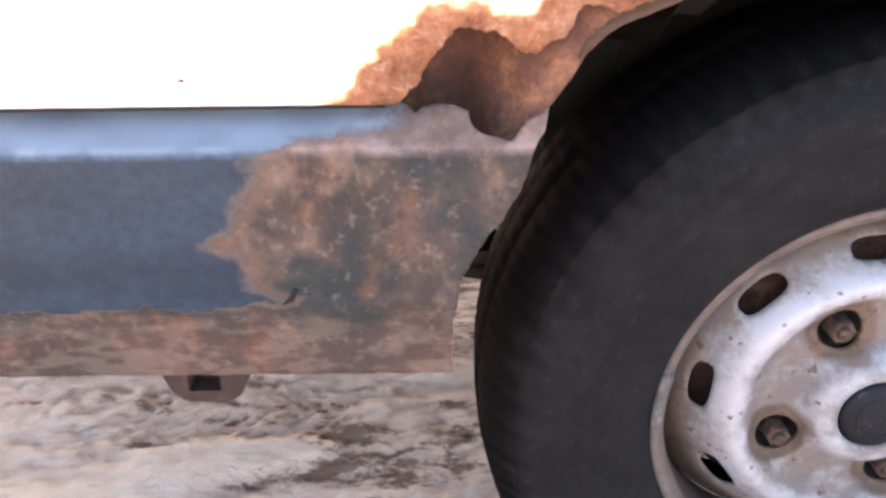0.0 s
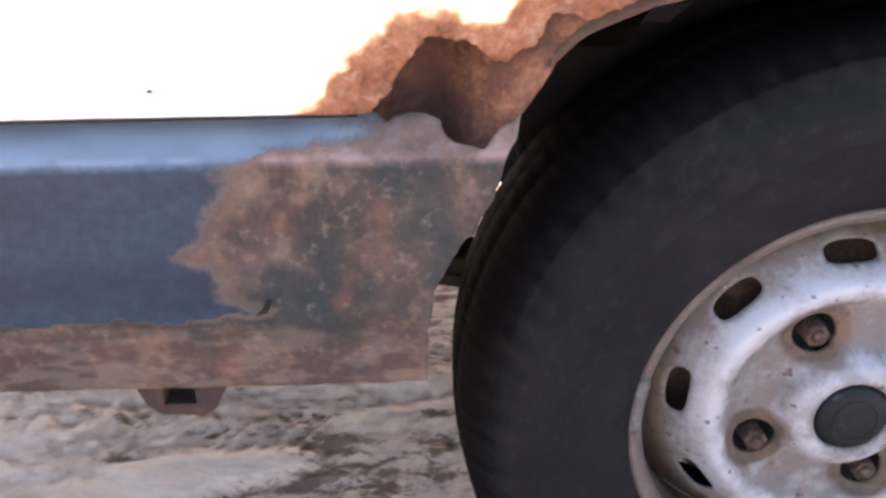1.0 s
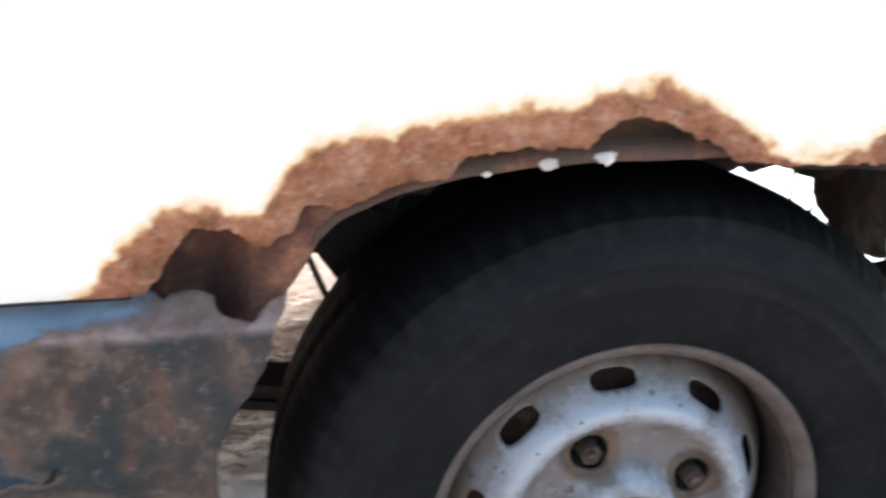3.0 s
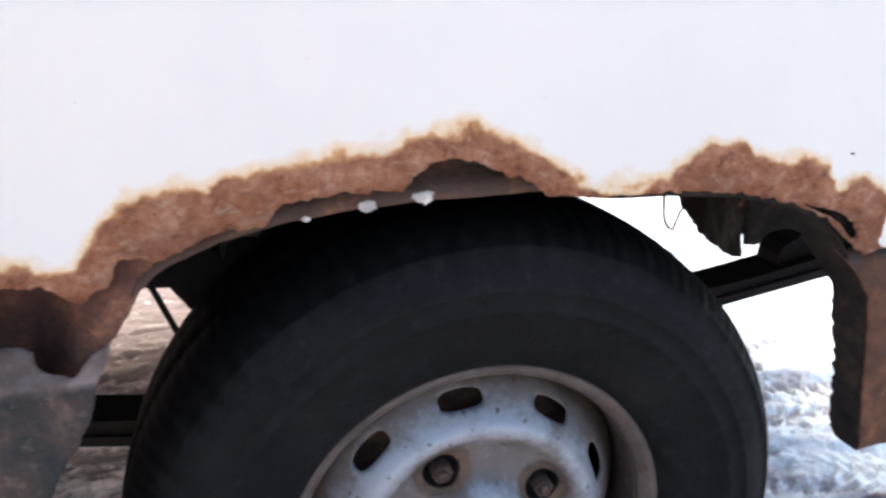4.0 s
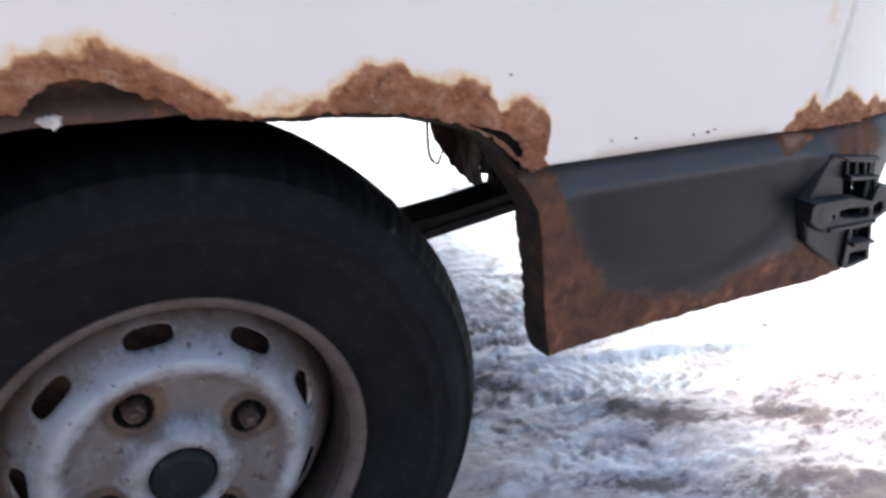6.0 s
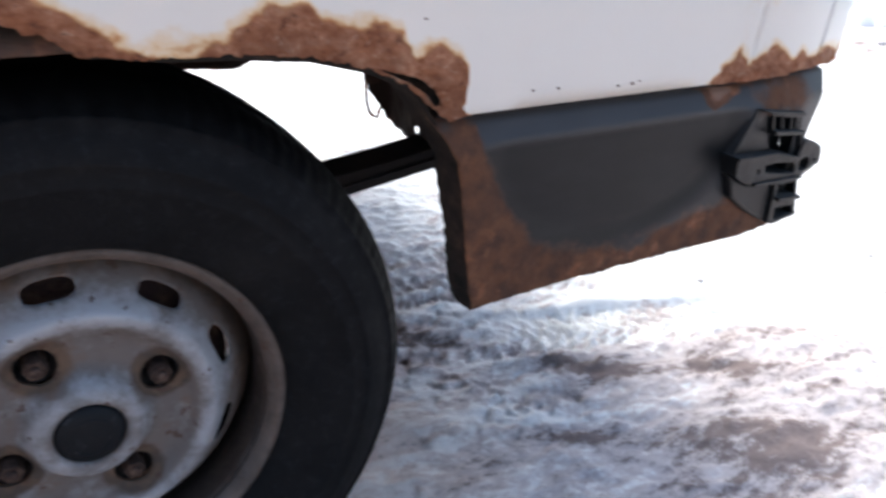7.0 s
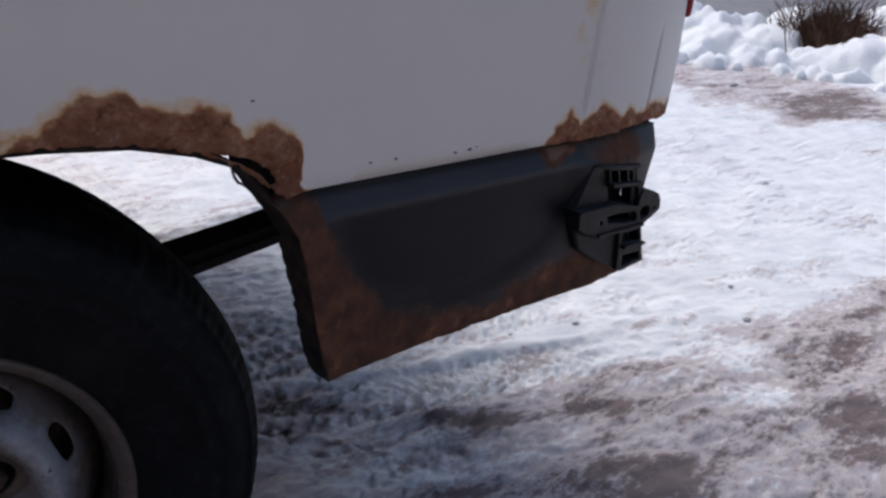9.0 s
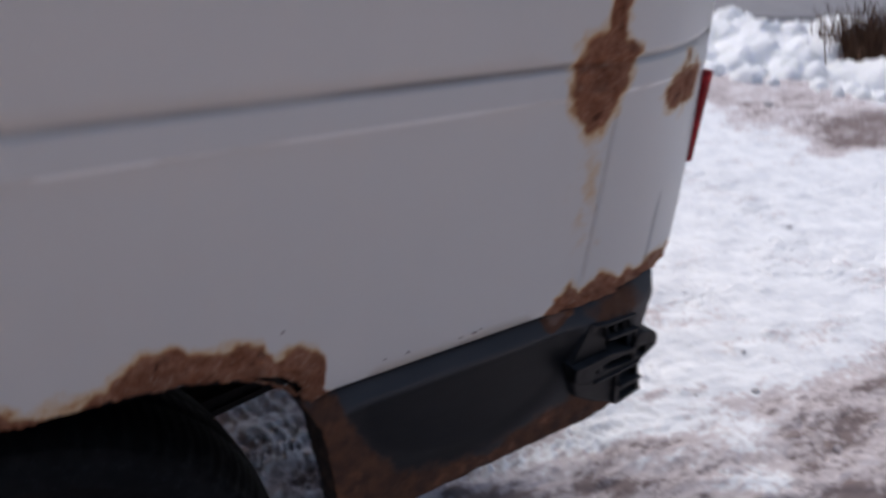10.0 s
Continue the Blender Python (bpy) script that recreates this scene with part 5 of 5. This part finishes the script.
# ---- distance: snow bank, bush, road ----
def make_snow_bank():
    """Ploughed lumps sunk into one another: a high stretch, a hollow round the bush, and a broad heap."""
    rng = random.Random(7)
    xs, ys = np.arange(4.3, 8.2, 0.022), np.arange(-1.6, 5.2, 0.022)
    gx, gy = np.meshgrid(xs, ys)
    wx, wy = gx + (fbm(gx * 6, gy * 6, 4, 5) - 0.5) * 0.16, gy + (fbm(gx * 6, gy * 6, 4, 6) - 0.5) * 0.16
    h = np.full(gx.shape, -0.12)
    # the body of the heap: x, y, half sizes, height
    heaps = [(5.85, 3.60, 0.70, 0.50, 0.25), (5.80, 3.05, 0.62, 0.42, 0.20), (5.90, 2.70, 0.50, 0.34, 0.22), (6.45, 2.75, 0.45, 0.40, 0.34), (6.1, 4.4, 0.8, 0.7, 0.3), (5.72, 2.10, 0.26, 0.24, 0.15), (5.80, 1.88, 0.34, 0.28, 0.23), (6.0, 1.62, 0.50, 0.42, 0.30),
             (6.1, 0.9, 0.70, 0.65, 0.34), (6.4, 0.0, 0.9, 0.7, 0.36), (6.6, -0.9, 0.9, 0.7, 0.36), (6.95, 2.15, 0.50, 0.60, 0.40), (7.2, 1.2, 0.6, 0.8, 0.42)]
    # lumps: how many, from, to, spread across, base height
    for count, x0, y0, x1, y1, deep, high in ((90, 5.25, 3.9, 5.40, 2.5, 0.75, 0.20), (40, 5.40, 2.6, 5.60, 1.95, 0.30, 0.07), (90, 5.60, 2.2, 5.5, -0.6, 0.9, 0.24), (70, 4.95, 3.0, 5.35, 0.6, 0.40, 0.0)):
        for _ in range(count):
            f, out = rng.random(), rng.random()
            r = 0.045 + 0.15 * rng.random() ** 2 * (0.35 + 3.2 * max(high, 0.0))
            heaps.append((x0 + (x1 - x0) * f + out * deep, y0 + (y1 - y0) * f, r * rng.uniform(0.9, 1.4), r * rng.uniform(0.9, 1.4), r * 0.8 + high * out * rng.uniform(0.55, 1.1)))
    for cx, cy, rx, ry, high in heaps:
        q = ((wx - cx) / rx) ** 2 + ((wy - cy) / ry) ** 2
        dome = np.sqrt(np.clip(1 - q, 0, 1)) * (high + 0.12) - 0.12
        h = np.maximum(h, dome)
    near_h = (h + np.roll(h, 1, 0) + np.roll(h, -1, 0) + np.roll(h, 1, 1) + np.roll(h, -1, 1)) / 5
    h = np.where(h > -0.115, 0.6 * h + 0.4 * near_h + (fbm(gx * 9, gy * 9, 5, 12) - 0.5) * 0.08 + (fbm(gx * 30, gy * 30, 3, 14) - 0.5) * 0.022, near_h)
    n, k = len(xs), len(ys)
    idx = np.arange(n * k).reshape(k, n)
    quads = np.stack((idx[:-1, :-1], idx[:-1, 1:], idx[1:, 1:], idx[1:, :-1]), axis=-1).reshape(-1, 4)
    quads = quads[(h.ravel()[quads] > -0.10).any(axis=1)]
    used, back = np.unique(quads, return_inverse=True)
    mesh = bpy.data.meshes.new("snow_bank")
    mesh.from_pydata(np.stack((gx, gy, h), axis=-1).reshape(-1, 3)[used].tolist(), [], back.reshape(-1, 4).tolist())
    mesh.shade_smooth()
    mesh.materials.append(SNOW)
    return tagged(new("snow_bank", mesh), "ploughed bank of lumpy half-melted snow", "snow bank", kind="structure")


make_snow_bank()


def make_twig_material():
    m = Nodes("dry_twigs")
    return m.done(m.ramp(m.noise(9, 4, 0.6), [(0.3, (0.060, 0.034, 0.023)), (0.6, (0.135, 0.076, 0.048)), (0.8, (0.25, 0.155, 0.105))]), 0.85, 0.0, None, 0.2)


TWIG = make_twig_material()


def make_bush(x, y, z, wide, high, count, seed):
    """A dense tuft of thin upright stems, fanning out a little, twiggy at the tips."""
    rng = random.Random(seed)
    bush = tagged(new("bush"), "leafless brown bush in the snow bank", "bush")
    stems, twigs = bmesh.new(), bmesh.new()
    for k in range(count):
        dx, dy = rng.gauss(0, wide * 0.30), rng.gauss(0, wide * 0.30)
        base = Vector((x + dx, y + dy, z - 0.05))
        lean = Vector((dx / wide * 0.40 + rng.gauss(0, 0.17), dy / wide * 0.40 + rng.gauss(0, 0.17), 1.0)).normalized()
        top = base + lean * high * (rng.uniform(0.40, 0.85) if k % 6 else rng.uniform(0.8, 1.45))
        mid = (base + top) / 2 + Vector((rng.uniform(-0.03, 0.03), rng.uniform(-0.03, 0.03), 0.02))
        tube(stems, [base, mid, top], [0.0055, 0.004, 0.0012], 4)
        for j in range(5):
            p = mid.lerp(top, rng.uniform(-0.5, 0.95))
            e = p + (lean + Vector((rng.uniform(-0.8, 0.8), rng.uniform(-0.8, 0.8), rng.uniform(-0.1, 0.4)))) * rng.uniform(0.04, 0.13)
            tube(twigs, [p, (p + e) / 2 + Vector((0, 0, 0.01)), e], [0.003, 0.0022, 0.001], 3)
    part("stem_clump", stems, TWIG, bush)
    part("twig_clump", twigs, TWIG, bush)
    return bush


make_bush(6.14, 2.34, 0.02, 0.41, 0.35, 1000, 3)


ALONG, AWAY = Vector((0.907, -0.421, 0)), Vector((0.421, 0.907, 0))      # the road's run, and the way across it


def make_road(t0, t1, n0, n1, z, label):
    """A strip of asphalt between two distances across."""
    m = Nodes("wet_asphalt")
    col = m.ramp(m.noise(2.5, 7, 0.65), [(0.3, (0.15, 0.135, 0.135)), (0.7, (0.25, 0.225, 0.222))])
    mat = m.done(col, 0.45, 0.0, m.bump(m.noise(60, 4, 0.6), 0.4, 0.01), 0.5)
    bm = bmesh.new()
    low = [bm.verts.new(ALONG * t + AWAY * n + Vector((0, 0, -0.08))) for t, n in ((t0, n0), (t1, n0), (t1, n1), (t0, n1))]
    high = [bm.verts.new(v.co + Vector((0, 0, 0.08 + z))) for v in low]
    bm.faces.new(low[::-1])
    bm.faces.new(high)
    for k in range(4):
        bm.faces.new((low[k], low[(k + 1) % 4], high[(k + 1) % 4], high[k]))
    return tagged(part("road", bm, mat, None), label, "road", kind="structure")


make_road(-4.0, 40.0, 7.4, 12.2, 0.03, "bare wet asphalt road beyond the snow bank")
make_road(-4.0, 90.0, 14.5, 44.0, 0.02, "grey asphalt yard behind the far snow bank")


def make_far_bank():
    """Dirty ploughed lumps along the far side of the road."""
    rng = random.Random(19)
    m = Nodes("grimy_heaped_snow")
    col = m.mix(m.step(m.noise(3.2, 7, 0.7), 0.42, 0.66), (0.78, 0.77, 0.78), (0.27, 0.23, 0.23))
    mat = m.done(col, 0.7, 0.0, m.bump(m.noise(9, 6, 0.6), 0.4, 0.03), 0.3)
    bm = bmesh.new()
    for k in range(110):
        r = rng.uniform(0.12, 0.34)
        p = ALONG * rng.uniform(3.5, 22.0) + AWAY * rng.uniform(12.3, 13.7)
        z = rng.uniform(0.0, 0.34) * rng.random() - r * 0.3
        res = bmesh.ops.create_icosphere(bm, subdivisions=3, radius=1.0)
        for v in res["verts"]:
            d = v.co.normalized()
            q = d * 1.8 + Vector((k * 2.7, 0, k))
            f = 1 + 0.38 * noise.noise(q) + 0.18 * noise.noise(q * 2.4)
            v.co = p + Vector((d.x * r * f * 1.3, d.y * r * f * 1.3, z + d.z * r * f))
    return tagged(part("far_snow_bank", bm, mat, None, "", True), "grimy bank of ploughed snow across the road", "snow bank", kind="stuff")


make_far_bank()


def make_hedge():
    """A dark leafless hedge far off, a thicket of upright stems."""
    rng = random.Random(23)
    m = Nodes("dark_twigs")
    mat = m.done(m.ramp(m.noise(1.5, 4, 0.6), [(0.35, (0.035, 0.030, 0.031)), (0.7, (0.10, 0.085, 0.082))]), 0.9, 0.0, None, 0.2)
    bm = bmesh.new()
    for k in range(1500):
        p = ALONG * rng.uniform(12.0, 58.0) + AWAY * rng.uniform(44.2, 46.0)
        top = p + Vector((rng.gauss(0, 0.25), rng.gauss(0, 0.25), rng.uniform(1.2, 2.3)))
        tube(bm, [p, p.lerp(top, 0.55) + Vector((rng.gauss(0, 0.08), 0, 0)), top], [0.06, 0.05, 0.015], 3)
    return tagged(part("hedge", bm, mat, None), "dark leafless hedge far beyond the road", "hedge", kind="stuff")


make_hedge()


# ---- dirty clumps of ice lying on the snow ----
def make_clump(x, y, r, seed):
    bm = bmesh.new()
    res = bmesh.ops.create_icosphere(bm, subdivisions=3, radius=1.0)
    for v in res["verts"]:
        d = v.co.normalized()
        f = 1 + 0.5 * noise.noise(d * 1.7 + Vector((seed, 0, 0))) + 0.25 * noise.noise(d * 4.5 + Vector((0, seed, 0)))
        v.co = Vector((d.x * r * 1.5 * f, d.y * r * f, d.z * r * 0.7 * f))
    ob = part("ice_clump", bm, CLUMP, None, "", True)
    ob.location = (x, y, float(ground_height(np.array(x), np.array(y))) + r * 0.3)
    return tagged(ob, "small grey clump of dirty ice on the snow", "ice clump", "ice clumps on the snow")


def make_clump_material():
    m = Nodes("gritty_ice")
    col = m.ramp(m.noise(60, 5, 0.7), [(0.35, (0.34, 0.31, 0.31)), (0.55, (0.52, 0.51, 0.52)), (0.75, (0.78, 0.78, 0.80))])
    return m.done(col, 0.6, 0.0, m.bump(m.noise(120, 5, 0.7), 0.6, 0.005), 0.4)


CLUMP = make_clump_material()
for k, (x, y, r) in enumerate(((1.80, 0.37, 0.008), (1.67, 0.24, 0.010), (1.30, 0.46, 0.008), (1.52, 0.31, 0.005), (4.46, 2.07, 0.03), (2.76, 0.84, 0.012), (1.15, 0.52, 0.006), (1.95, -0.05, 0.009))):
    make_clump(x, y, r * 0.75, 11.0 + 7 * k)
